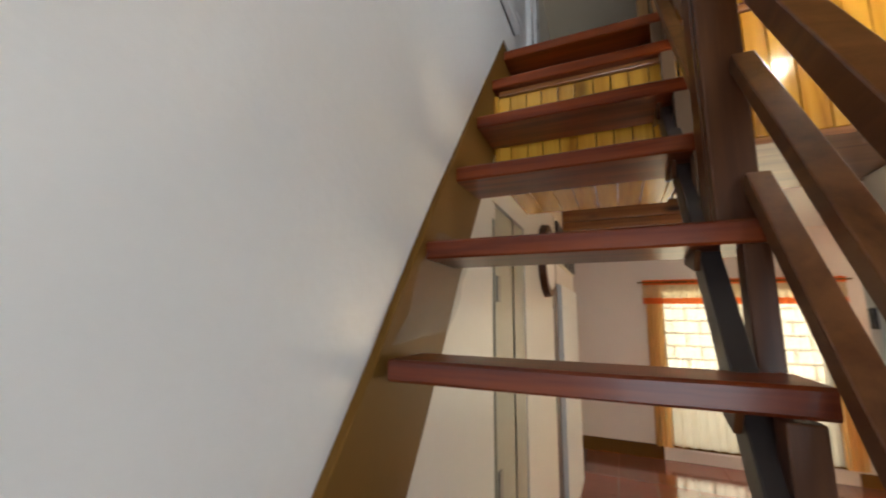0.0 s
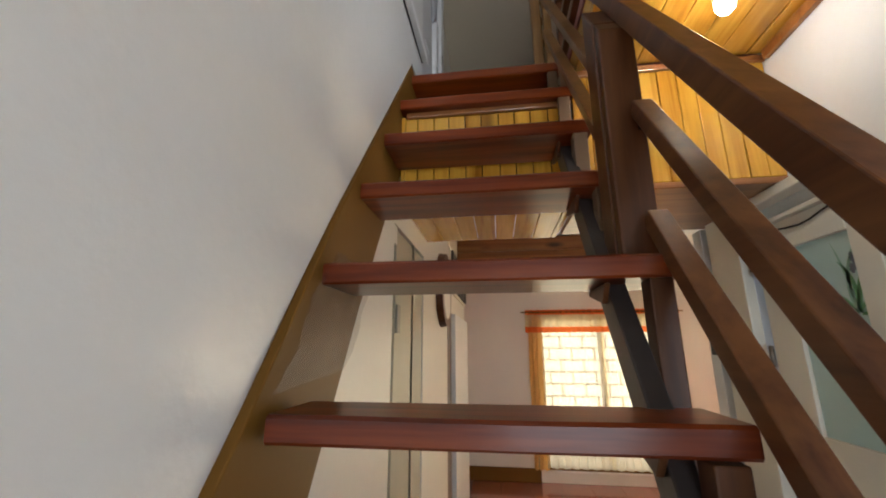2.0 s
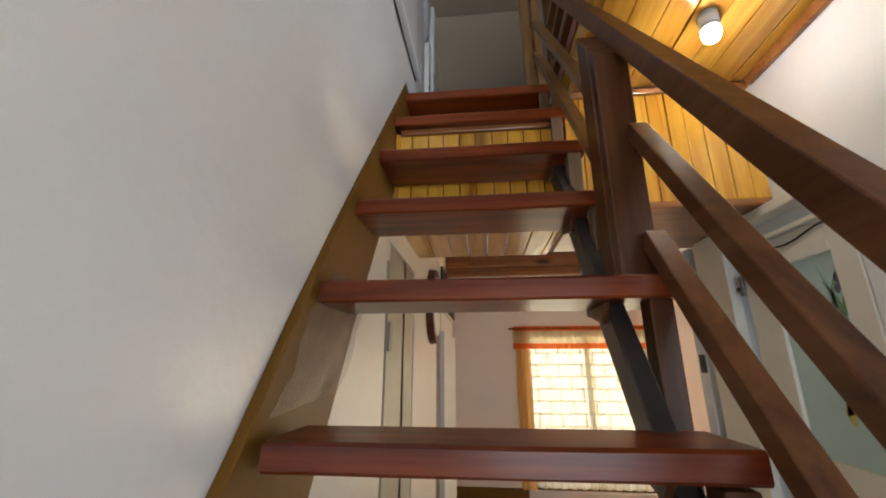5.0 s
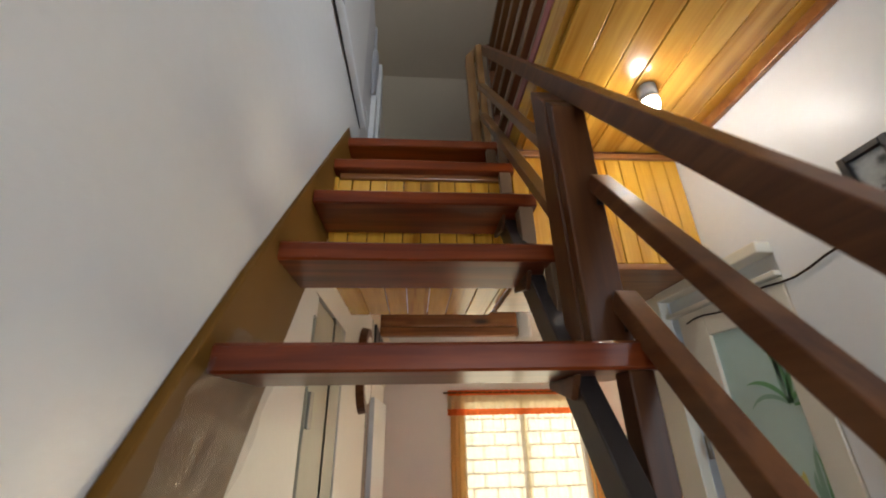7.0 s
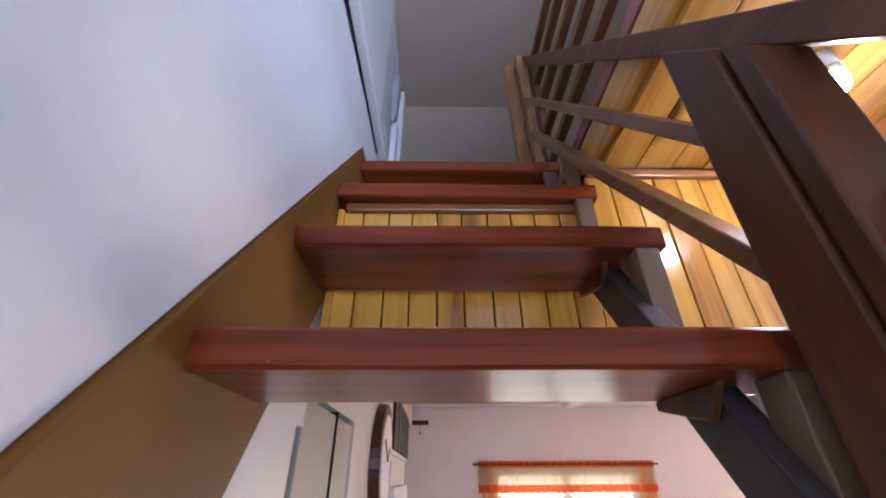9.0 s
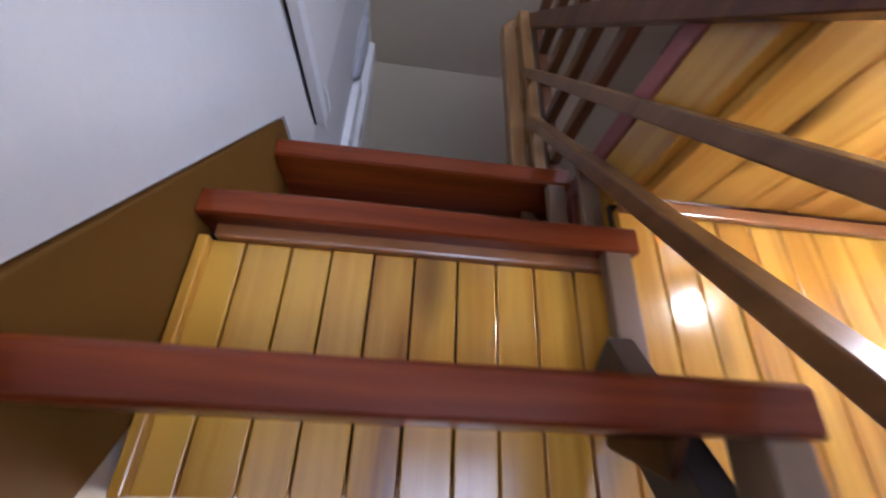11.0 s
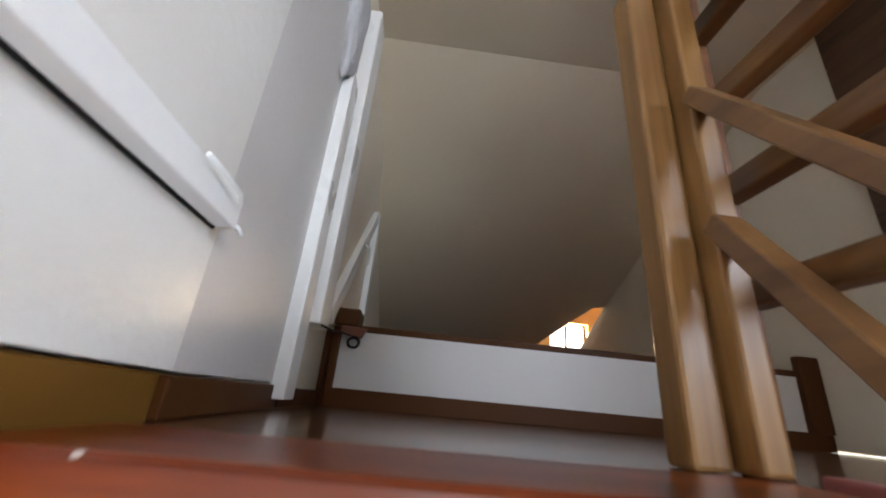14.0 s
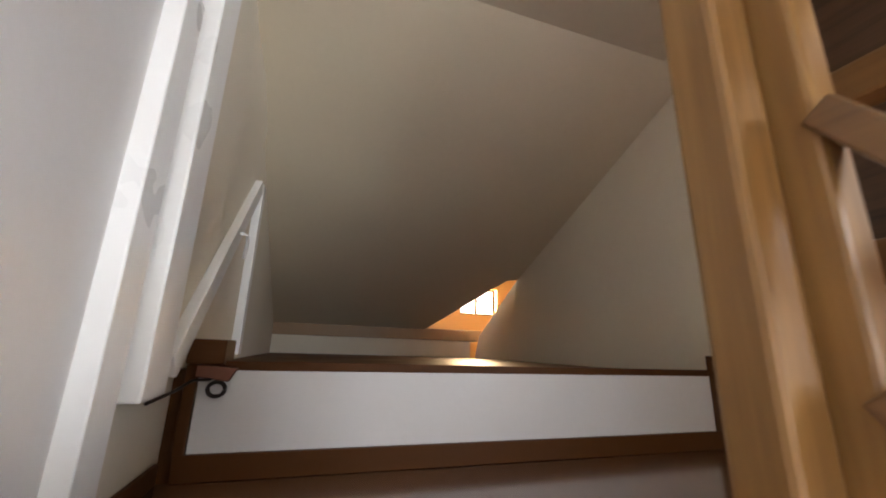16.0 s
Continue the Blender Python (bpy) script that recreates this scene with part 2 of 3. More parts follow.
BULB = plain("lit_bulb", (1, 1, 1), 0.3, 0.0, (1.0, 0.94, 0.84), 130.0)
SOCKET = plain("white_lamp_socket", (0.75, 0.74, 0.70), 0.35)
SLEEVE_PALE = paint("aged_beige_plastic", (0.45, 0.40, 0.28), 0.4, 0.08, 0.05, 12.0)
PHOTO = paint("grey_photo_print", (0.30, 0.33, 0.34), 0.3, 0.5, 0.0, 60.0, dirt=(0.05, 0.06, 0.06))
FOAM = paint("grey_lumpy_sealant", (0.42, 0.42, 0.43), 0.6, 0.2, 1.0, 14.0)


def film_material(name):
    m, t, b = mat(name)
    o = t.nodes["Material Output"]
    tp, mx = t.nodes.new("ShaderNodeBsdfTransparent"), t.nodes.new("ShaderNodeMixShader")
    b.inputs["Base Color"].default_value = (0.26, 0.22, 0.20, 1)
    b.inputs["Roughness"].default_value = 0.12
    mx.inputs[0].default_value = 0.24
    t.links.new(tp.outputs[0], mx.inputs[1])
    t.links.new(b.outputs[0], mx.inputs[2])
    t.links.new(mx.outputs[0], o.inputs[0])
    return m


FILM = film_material("clear_plastic_film")


# ---- mesh helpers ----
def soften(bm, r, seg=2):
    if r > 0:
        bmesh.ops.bevel(bm, geom=bm.edges[:], offset=r, segments=seg, affect="EDGES", profile=0.5)
    return bm


def box(x0, y0, z0, x1, y1, z1, r=0.0):
    bm = bmesh.new()
    bmesh.ops.create_cube(bm, size=1.0)
    for v in bm.verts:
        v.co = Vector(((x0, x1)[v.co.x > 0], (y0, y1)[v.co.y > 0], (z0, z1)[v.co.z > 0]))
    return soften(bm, r)


def prism(poly, axis, lo, hi, r=0.0):
    """A flat outline pushed out along an axis. poly holds the two other coordinates in their order."""
    bm = bmesh.new()

    def put(p, h):
        c = list(p)
        c.insert(axis, h)
        return bm.verts.new(c)

    a, b = [put(p, lo) for p in poly], [put(p, hi) for p in poly]
    n = len(poly)
    bm.faces.new(a)
    bm.faces.new(b[::-1])
    for i in range(n):
        bm.faces.new((a[i], b[i], b[(i + 1) % n], a[(i + 1) % n]))
    bmesh.ops.recalc_face_normals(bm, faces=bm.faces)
    return soften(bm, r)


def beam(p, q, w, h, r=0.003, side=(1, 0, 0)):
    """A bar from p to q, w wide along side and h high across."""
    p, q, s = Vector(p), Vector(q), Vector(side)
    d = (q - p).normalized()
    u = s.cross(d).normalized()
    s = d.cross(u).normalized()
    bm = bmesh.new()
    bmesh.ops.create_cube(bm, size=1.0)
    for v in bm.verts:
        e = q if v.co.z > 0 else p
        v.co = e + s * (w * v.co.x) + u * (h * v.co.y)
    bmesh.ops.recalc_face_normals(bm, faces=bm.faces)
    return soften(bm, r)


def tube(points, radius, sides=8):
    """A round bar, wire or ring through points."""
    bm = bmesh.new()
    pts = [Vector(p) for p in points]
    rings = []
    for i, p in enumerate(pts):
        d = (pts[min(i + 1, len(pts) - 1)] - pts[max(i - 1, 0)]).normalized()
        a = d.orthogonal().normalized() if not rings else (prev - d * prev.dot(d)).normalized()
        prev, c = a, d.cross(a)
        rings.append([bm.verts.new(p + radius * (a * math.cos(k * math.tau / sides) + c * math.sin(k * math.tau / sides))) for k in range(sides)])
    for r0, r1 in zip(rings, rings[1:]):
        for k in range(sides):
            f = bm.faces.new((r0[k], r0[(k + 1) % sides], r1[(k + 1) % sides], r1[k]))
            f.smooth = True
    bm.faces.new(rings[0][::-1])
    bm.faces.new(rings[-1])
    return bm


def merge(*bms):
    out = bmesh.new()
    me = bpy.data.meshes.new("join")
    for b in bms:
        b.to_mesh(me)
        out.from_mesh(me)
        b.free()
    bpy.data.meshes.remove(me)
    return out


def part(name, bm, material, parent=None, label=""):
    me = bpy.data.meshes.new(name)
    bm.to_mesh(me)
    bm.free()
    me.materials.append(material)
    ob = new(name, me)
    if parent:
        ob.parent = parent
    if label:
        tagged(ob, label)
    return ob


def thing(name, label, category, group="", kind=""):
    return tagged(new(name), label, category, group, kind)


def structure(name, bm, material, label, category):
    return tagged(part(name, bm, material), label, category, "", "structure")

# ---- the shell: hall with the stair, living room behind it, loft above ----
RISE, RUN, Z1 = 0.245, 0.182, 1.470
LAND = 2.693
SLOPE = RISE / RUN


def wall_x(x0, x1, y0, y1, z0, z1, holes=()):
    """A wall across x with openings (ya, yb, za, zb), sorted along y."""
    bms, y = [], y0
    for ya, yb, za, zb in holes:
        if ya > y:
            bms.append(box(x0, y, z0, x1, ya, z1))
        if za > z0:
            bms.append(box(x0, ya, z0, x1, yb, za))
        if zb < z1:
            bms.append(box(x0, ya, zb, x1, yb, z1))
        y = yb
    bms.append(box(x0, y, z0, x1, y1, z1))
    return merge(*bms)


def wall_y(y0, y1, x0, x1, z0, z1, holes=()):
    bms, x = [], x0
    for xa, xb, za, zb in holes:
        if xa > x:
            bms.append(box(x, y0, z0, xa, y1, z1))
        if za > z0:
            bms.append(box(xa, y0, z0, xb, y1, za))
        if zb < z1:
            bms.append(box(xa, y0, zb, xb, y1, z1))
        x = xb
    bms.append(box(x, y0, z0, x1, y1, z1))
    return merge(*bms)


structure("wall_left", wall_x(-0.14, 0.0, -2.5, 1.11, 0, 4.4, [(0.78, 1.11, 0, 1.985)]), WALL, "glossy cream painted wall beside the stair", "wall")
bm = bmesh.new()
face = [(-0.2, 1.20), (0.25, 1.849), (0.905, 2.748), (1.11, 2.742), (1.11, 4.119), (-0.2, 4.119)]
inner = [bm.verts.new((-0.0006 + 0.0276 * (y + 0.2) / 1.31, y, z)) for y, z in face]
outer = [bm.verts.new((-0.004, y, z)) for y, z in face]
bm.faces.new(inner)
bm.faces.new(outer[::-1])
for i in range(len(face)):
    bm.faces.new((inner[i], outer[i], outer[(i + 1) % len(face)], inner[(i + 1) % len(face)]))
bmesh.ops.recalc_face_normals(bm, faces=bm.faces)
structure("wall_left_upper", bm, WALL, "glossy cream plaster above the stair skirting", "wall")
structure("wall_left_living", merge(wall_x(-0.14, 0.0, 1.11, 3.70, 0, 2.30, [(1.11, 1.34, 0, 1.985), (2.25, 2.52, 0, 1.80)]), box(-0.24, 3.70, 0, -0.085, 4.646, 2.30)), WALL, "cream painted living room wall with door openings", "wall")
# Panel turned off the wall line; its shade is put into the paint
structure("wall_left_loft", prism([(-0.14, 1.1102), (0.0262, 1.1102), (0.006, 1.5395), (-0.14, 1.5395)], 2, 2.742, 4.119), WALL_GREY, "white wall panel beside the landing, shade put into its grey", "wall")
structure("wall_left_attic", merge(box(-0.24, 1.54, 2.30, 0.004, 4.6, 4.4), box(-0.14, 1.11, 2.30, 0.004, 1.54, 2.7415)), ATTIC, "off-white attic side wall", "wall")
structure("wall_far", wall_y(4.646, 4.80, -0.2, 5.2, 0, 2.6, [(0.86, 2.36, 0.12, 1.90), (3.70, 4.90, 0.12, 1.90)]), WALL_LIVING, "white living room wall with curtained windows", "wall")
structure("wall_living_right", box(5.2, 1.3, 0, 5.34, 4.8, 2.6), WALL_LIVING, "white living room side wall", "wall")
structure("wall_living_front", box(1.43, 1.30, 0, 5.2, 1.42, 2.6), WALL_LIVING, "white living room partition wall", "wall")
# High holes in this wall and the next are unseen, cut for added lamps
structure("wall_right", wall_x(1.29, 1.43, -2.5, 1.30, 0, 2.6, [(-1.17, -0.73, 1.25, 2.25), (0.54, 1.04, 0, 2.06)]), WALL_COOL, "white hall wall around the glazed door", "wall")
structure("wall_behind", wall_y(-2.6, -2.5, -0.14, 1.75, 0, 4.4, [(0.4, 1.3, 0.75, 1.95), (0.65, 1.55, 3.05, 3.85)]), WALL_COOL, "white wall closing the hall behind the stair", "wall")
structure("wall_bath", box(2.2, 0.1, 0, 2.3, 1.3, 2.6), WALL_COOL, "pale wall of the room behind the glazed door", "wall")
structure("ground", box(-40, -40, -0.14, 40, 60, -0.05), plain("outdoor_ground", (0.16, 0.14, 0.10), 0.9), "pale outdoor ground around the house", "ground")

# living room ceiling and the loft floor above it
structure("ceiling_living", box(-0.14, 1.62, 2.52, 5.34, 4.8, 2.60), WALL_COOL, "white living room ceiling", "ceiling")


def plank_row(x0, x1, y0, y1, z0, z1, widths, gap=0.003):
    bms, x, i = [], x0, 0
    while x < x1 - 0.01:
        w = min(widths[i % len(widths)], x1 - x)
        bms.append(box(x + gap / 2, y0, z0 + (0.0008 * ((i * 7) % 3)), x + w - gap / 2, y1, z1, 0.002))
        x += w
        i += 1
    return merge(*bms)


W5 = (0.058, 0.062, 0.056, 0.060, 0.059, 0.063, 0.057)
W7 = (0.088, 0.094, 0.085, 0.091, 0.087, 0.096, 0.09)
structure("ceiling_hall", plank_row(0.69, 1.29, -2.5, 0.76, 2.530, 2.548, W7), PLANK_Y, "varnished honey pine plank ceiling with knots", "ceiling")
structure("ceiling_soffit", plank_row(0.0, 0.66, 0.79, 1.44, 2.085, 2.100, W7), PLANK_Y, "varnished pine plank soffit under the landing", "ceiling")
structure("ceiling_edge_trim", box(1.270, -2.5, 2.496, 1.289, 0.745, 2.530, 0.003), BEAM, "dark wood strip along the ceiling edge", "trim")
structure("landing_side", box(0.6605, 1.045, 2.62, 1.79, 1.925, LAND), LANDING, "glossy brown painted loft floor", "floor")
structure("loft_floor", box(0.70, -2.5, 2.549, 1.75, 1.04, 2.70), PINK, "faded red painted loft floor edge", "floor")
structure("landing", box(0.0, 1.066, 2.645, 0.66, 1.925, LAND), LANDING, "glossy brown painted landing floor", "floor")
structure("floor_attic", box(0.0, 1.937, 2.605, 1.66, 4.25, 2.918, 0.002), DEEPBROWN, "brown painted attic floor edge", "floor")

# fascia round the stair opening: red floor edge over yellow boards
structure("trim_opening_side", box(0.672, -2.5, 2.550, 0.698, 0.952, 2.655, 0.003), PLANK_Y, "yellow pine board lining the stair opening", "trim")
structure("trim_opening_red", box(0.668, -2.5, 2.658, 0.699, 1.04, 2.704, 0.004), PINK, "faded red painted edge board of the opening", "trim")

# pine bulkhead behind the upper steps
bulk = thing("wall_bulkhead", "varnished honey pine board partition under the loft", "wall", "", "structure")
part("backing", box(0.022, 0.7875, 2.11, 1.288, 0.80, 2.409), GAPMAT, bulk)
random.seed(4)


def upright_planks(parent, x0, x1, y0, y1, z0, z1, widths):
    x, i = x0, 0
    while x < x1 - 0.012:
        w = min(widths[i % len(widths)], x1 - x)
        part("plank", box(x + 0.0015, y0 + 0.0006 * (i % 3), z0, x + w - 0.0015, y1, z1, 0.002), PLANK_V, parent)
        x += w
        i += 1


upright_planks(bulk, 0.022, 0.64, 0.770, 0.787, 2.083, 2.388, W5)
part("corner_strip", box(0.022, 0.752, 2.083, 0.037, 0.7695, 2.388, 0.003), PLANK_V, bulk, "pale pine strip in the corner")
part("cap", box(0.038, 0.758, 2.389, 0.64, 0.787, 2.4125, 0.004), BEAM, bulk, "brown moulding under the step")
part("side_lining", box(0.662, 0.801, 2.102, 0.671, 1.44, 2.545, 0.002), PLANK_V, bulk, "pine board closing the side of the landing")
part("backing_right", box(0.645, 0.7875, 2.41, 1.288, 0.80, 2.529), GAPMAT, bulk)
upright_planks(bulk, 0.645, 1.287, 0.770, 0.787, 2.083, 2.512, W5)
part("moulding", box(0.645, 0.755, 2.500, 1.288, 0.7695, 2.524, 0.004), BEAM, bulk)
part("bottom_rail", box(0.66, 0.770, 2.060, 1.288, 1.30, 2.0825, 0.004), BEAM, bulk, "red-brown smooth board underside")
riser = thing("wall_landing_riser", "pine board face between the top step and the landing", "wall", "", "structure")
n, x = 0, 0.022
while x < 0.65:
    w = min((0.066, 0.072, 0.063, 0.069)[n % 4], 0.66 - x)
    part("plank", beam((x + w / 2, 0.862, 2.432), (x + w / 2, 1.140, 2.652), w - 0.0016, 0.014, 0.001), PLANK_LIT, riser)
    x += w
    n += 1
part("backing", beam((0.341, 0.874, 2.418), (0.341, 1.152, 2.638), 0.636, 0.004, 0.0), GAPMAT, riser)
part("moulding", beam((0.022, 0.998, 2.553), (0.66, 1.010, 2.556), 0.022, 0.014, 0.004, (0, 0.78, 0.62)), PLANK_LIT, riser)
part("sill_board", box(0.022, 0.801, 2.405, 0.66, 0.90, 2.424, 0.002), PLANK_Y, riser)
part("underside", box(0.022, 1.066, 2.6345, 0.66, 1.165, 2.6445, 0.002), PINK, riser, "faded red underside of the landing")
part("fascia", box(0.022, 1.060, 2.614, 0.640, 1.0655, 2.6445, 0.002), MAROON, riser, "faded red board over the pine face")
part("end_block", box(0.6605, 0.955, 2.56, 0.698, 1.000, 2.6575, 0.003), PINK, riser, "faded red end block")
# Solid black block set here for the shade of an open slot
part("slot", box(0.668, 1.002, 2.595, 0.70, 1.12, 2.632, 0.002), GAPMAT, riser, "black block standing in for a shaded slot")

# beam at the far edge of the soffit
soffit_beam = thing("ceiling_beam", "orange-brown wooden ceiling beam across the living room", "beam", "", "structure")
part("log", box(-0.0, 2.96, 2.38, 1.20, 3.10, 2.515, 0.02), BEAM, soffit_beam)
part("board", box(-0.0, 2.95, 2.30, 1.20, 3.02, 2.379, 0.01), BEAM, soffit_beam)
part("end_cap", box(1.201, 2.94, 2.28, 1.32, 3.12, 2.515, 0.03), WALL_COOL, soffit_beam, "white rounded beam end")

# attic: sloping ceiling cut at the dormer, knee wall, side wall
CY, CZ, CS = 1.88, 4.12, -0.43


def slope_z(y):
    return CZ + CS * (y - CY)


structure("ceiling_loft", box(-0.14, -2.5, 4.12, 1.79, 1.88, 4.20), CEIL, "grey-beige flat loft ceiling", "ceiling")
bm = bmesh.new()
outline = [(0.0, CY), (1.70, CY), (1.70, 3.36), (1.58, 3.39), (1.19, 4.17), (0.0, 4.17)]
lo = [bm.verts.new((x, y, slope_z(y))) for x, y in outline]
hi = [bm.verts.new((x, y, slope_z(y) + 0.03)) for x, y in outline]
bm.faces.new(lo)
bm.faces.new(hi[::-1])
for i in range(len(lo)):
    bm.faces.new((lo[i], hi[i], hi[(i + 1) % len(lo)], lo[(i + 1) % len(lo)]))
bmesh.ops.recalc_face_normals(bm, faces=bm.faces)
structure("ceiling_attic", bm, CEIL, "grey-beige sloping attic ceiling board", "ceiling")
structure("wall_attic_knee", box(0.0, 4.17, 2.90, 1.62, 4.25, 3.055), ATTIC, "low white attic knee wall", "wall")
structure("trim_knee_ledge", box(0.0, 4.15, 3.055, 1.72, 4.30, 3.15, 0.003), paint("dull_brown_ledge", (0.34, 0.22, 0.12), 0.5), "dull brown ledge on the knee wall", "trim")
structure("wall_attic_right", prism([(1.58, 2.70), (4.25, 2.70), (4.05, 3.10), (3.34, 3.50), (1.90, 4.119), (1.58, 4.13)], 0, 1.655, 1.79), ATTIC, "off-white attic side wall catching window light", "wall")
# The hole is an unseen opening made for the added loft lamp
structure("wall_loft_right", wall_x(1.60, 1.75, -2.5, 1.579, 2.701, 4.119, [(-1.05, -0.05, 3.0, 3.9)]), DARKWOOD, "dark wooden loft wall", "wall")
structure("wall_dormer", wall_y(4.44, 4.56, 0.6, 3.0, 2.9, 4.4, [(1.63, 2.015, 3.32, 3.575)]), WARM_GLOW, "dormer wall with a small window, warm light in its orange", "wall")
structure("wall_dormer_side", box(2.9, 3.0, 2.9, 3.0, 4.44, 4.4), WARM_GLOW, "dormer side wall, warm light in its orange", "wall")
structure("wall_dormer_front", box(1.75, 2.95, 2.9, 2.9, 3.05, 4.4), WARM_GLOW, "dormer front wall, warm light in its orange", "wall")
structure("ceiling_dormer", box(0.5, 2.9, 4.4, 3.1, 4.6, 4.46), ATTIC, "pale dormer ceiling", "ceiling")
structure("floor_dormer", box(1.69, 3.0, 2.84, 3.0, 4.44, 2.9), BROWN, "brown dormer floor", "floor")

window_4 = thing("window_4", "small dormer window with dark bars", "window", "", "structure")
part("window_frame", merge(box(1.63, 4.50, 3.32, 1.65, 4.54, 3.575), box(1.995, 4.50, 3.32, 2.015, 4.54, 3.575), box(1.65, 4.50, 3.32, 1.995, 4.54, 3.335), box(1.65, 4.50, 3.56, 1.995, 4.54, 3.575), box(1.80, 4.50, 3.335, 1.825, 4.54, 3.56)), IRON, window_4)
part("bar", box(1.65, 4.515, 3.455, 1.80, 4.525, 3.463), IRON, window_4)
part("bar", box(1.825, 4.515, 3.455, 1.995, 4.525, 3.463), IRON, window_4)

# skirting board that follows the stair on the cream wall, then the landing
sk = [(-1.05, 0.0), (0.0, 1.472), (0.25, 1.845), (0.911, 2.744), (1.105, 2.739), (1.105, 2.50), (0.95, 2.36), (0.781, 2.178), (0.577, 1.91), (0.40, 1.645), (0.20, 1.315), (0.122, 1.196), (0.0, 1.01), (-0.66, 0.0)]
sk = [(y, max(z, 0.0)) for y, z in sk]
structure("baseboard_stair", prism(sk, 0, 0.001, 0.020, 0.003), BROWN, "glossy brown skirting board climbing beside the steps", "baseboard")
structure("baseboard_landing", merge(prism([(0.0045, 1.1055), (0.029, 1.1055), (0.012, 1.545), (0.0045, 1.545)], 2, 2.694, 2.738, 0.002), box(0.0045, 1.546, 2.694, 0.014, 1.914, 2.735, 0.002)), DEEPBROWN, "brown skirting along the landing wall", "baseboard")
structure("baseboard_far", box(-0.084, 4.63, 0.0, 0.80, 4.645, 0.15, 0.003), BROWN, "brown skirting on the living room wall", "baseboard")
structure("baseboard_far_b", box(2.42, 4.63, 0.0, 5.19, 4.645, 0.12, 0.003), BROWN, "brown skirting on the living room wall", "baseboard")

# ---- the stair ----
def worn_box(x0, y0, z0, x1, y1, z1, seed):
    """A tread plank with a slightly wavy, rubbed front edge."""
    rng = random.Random(seed + 40)
    n, wave = 24, [rng.uniform(0, 6.28) for _ in range(4)]
    bm = bmesh.new()
    rings = []
    for i in range(n + 1):
        u = i / n
        x = x0 + (x1 - x0) * u
        d = 0.0008 * math.sin(7 * u + wave[0]) + 0.0002 * math.sin(19 * u + wave[1])
        e = 0.0006 * math.sin(8 * u + wave[2])
        pts = [(y0 + 0.004 + d, z0), (y0 + d, z0 + 0.004 + e), (y0 + d, z1 - 0.005 + e), (y0 + 0.005 + d, z1 + e), (y1 - 0.003, z1), (y1, z1 - 0.003), (y1, z0 + 0.003), (y1 - 0.003, z0)]
        rings.append([bm.verts.new((x, a, b)) for a, b in pts])
    for a, b in zip(rings, rings[1:]):
        for k in range(8):
            bm.faces.new((a[k], a[(k + 1) % 8], b[(k + 1) % 8], b[k]))
    bm.faces.new(rings[0][::-1])
    bm.faces.new(rings[-1])
    bmesh.ops.recalc_face_normals(bm, faces=bm.faces)
    return bm


stair = thing("staircase", "steep open-riser wooden staircase with dark red varnished treads", "staircase")
TOP_R = 0.642
for k in range(-5, 6):
    y, z = k * RUN, Z1 + k * RISE
    deep = {0: 0.135, 4: 0.088, 5: 0.15}.get(k, 0.185)
    if k == 5:
        z = LAND + 0.002
    x1 = {1: 0.668, 2: 0.626}.get(k, TOP_R)
    part("tread", worn_box(0.042 if k == 0 else 0.0215, y, z - (0.038 if k == 0 else 0.042), x1, y + deep, z, k), STEP, stair)
# right-hand stringer: sloped board under the treads, upright struts between them
part("stringer", beam((0.582, -1.04, Z1 - 1.04 * SLOPE - 0.208), (0.582, 0.74, Z1 + 0.74 * SLOPE - 0.208), 0.036, 0.064, 0.003), STRINGER, stair, "dark grey-brown sloped stringer")
for k in range(-5, 6):
    y, z = k * RUN, Z1 + k * RISE
    x0 = 0.614 if k == 1 else 0.590
    part("strut", box(x0, y + 0.003, z - RISE * (1.9 if k == 1 else 1.0) + 0.0005, x0 + 0.040, y + (0.024 if k > 3 else 0.048), z - 0.0425, 0.003), STRUT if k > 1 else NEWEL, stair)
    if k < 5:
        part("cleat", prism([(y + 0.05, z - 0.0425), (y + 0.183, z - 0.0425), (y + 0.183, z - 0.055), (y + 0.08, z - 0.080)], 0, 0.552, 0.5635, 0.003), NEWEL, stair, "dark bracket under the tread end")

part("strut", box(0.622, 0.836, 2.4255, 0.660, 0.852, 2.657, 0.003), STRUT, stair)
part("stringer", beam((0.585, 0.905, 2.458), (0.585, 1.050, 2.640), 0.030, 0.045, 0.003), STRUT, stair, "grey-brown sloped end piece under the landing")

# balustrade: handrail, two sloping rails, newels
rail = thing("stair_balustrade", "dark brown wooden stair railing with square newels", "railing")


def inclined(name, x, y0, y1, ya, za, steep, w, h, material=None):
    """A sloping bar through (ya, za), its middle line, from y0 to y1."""
    part(name, beam((x, y0, za + steep * (y0 - ya)), (x, y1, za + steep * (y1 - ya)), w, h, 0.0025), material or RAIL, rail)


def hand_z(y):
    return 2.217 + 1.406 * (y - 0.2)


inclined("handrail", 0.661, -0.98, 1.118, 0.2, 2.217, 1.406, 0.043, 0.043)
inclined("rail", 0.659, -0.96, 0.238, 0.236, 2.034, 1.335, 0.038, 0.030)
inclined("rail", 0.659, -0.96, 0.238, 0.232, 1.790, 1.27, 0.038, 0.034)
inclined("rail", 0.620, 0.346, 1.044, 0.352, 2.212, 1.36, 0.036, 0.024, RAIL_LIT)
inclined("rail", 0.620, 0.346, 1.044, 0.348, 2.014, 1.36, 0.036, 0.026, RAIL_LIT)
part("newel", prism([(0.240, 1.716), (0.268, 1.716), (0.268, hand_z(0.268) - 0.038), (0.240, hand_z(0.240) - 0.038)], 0, 0.592, 0.666, 0.004), NEWEL, rail)
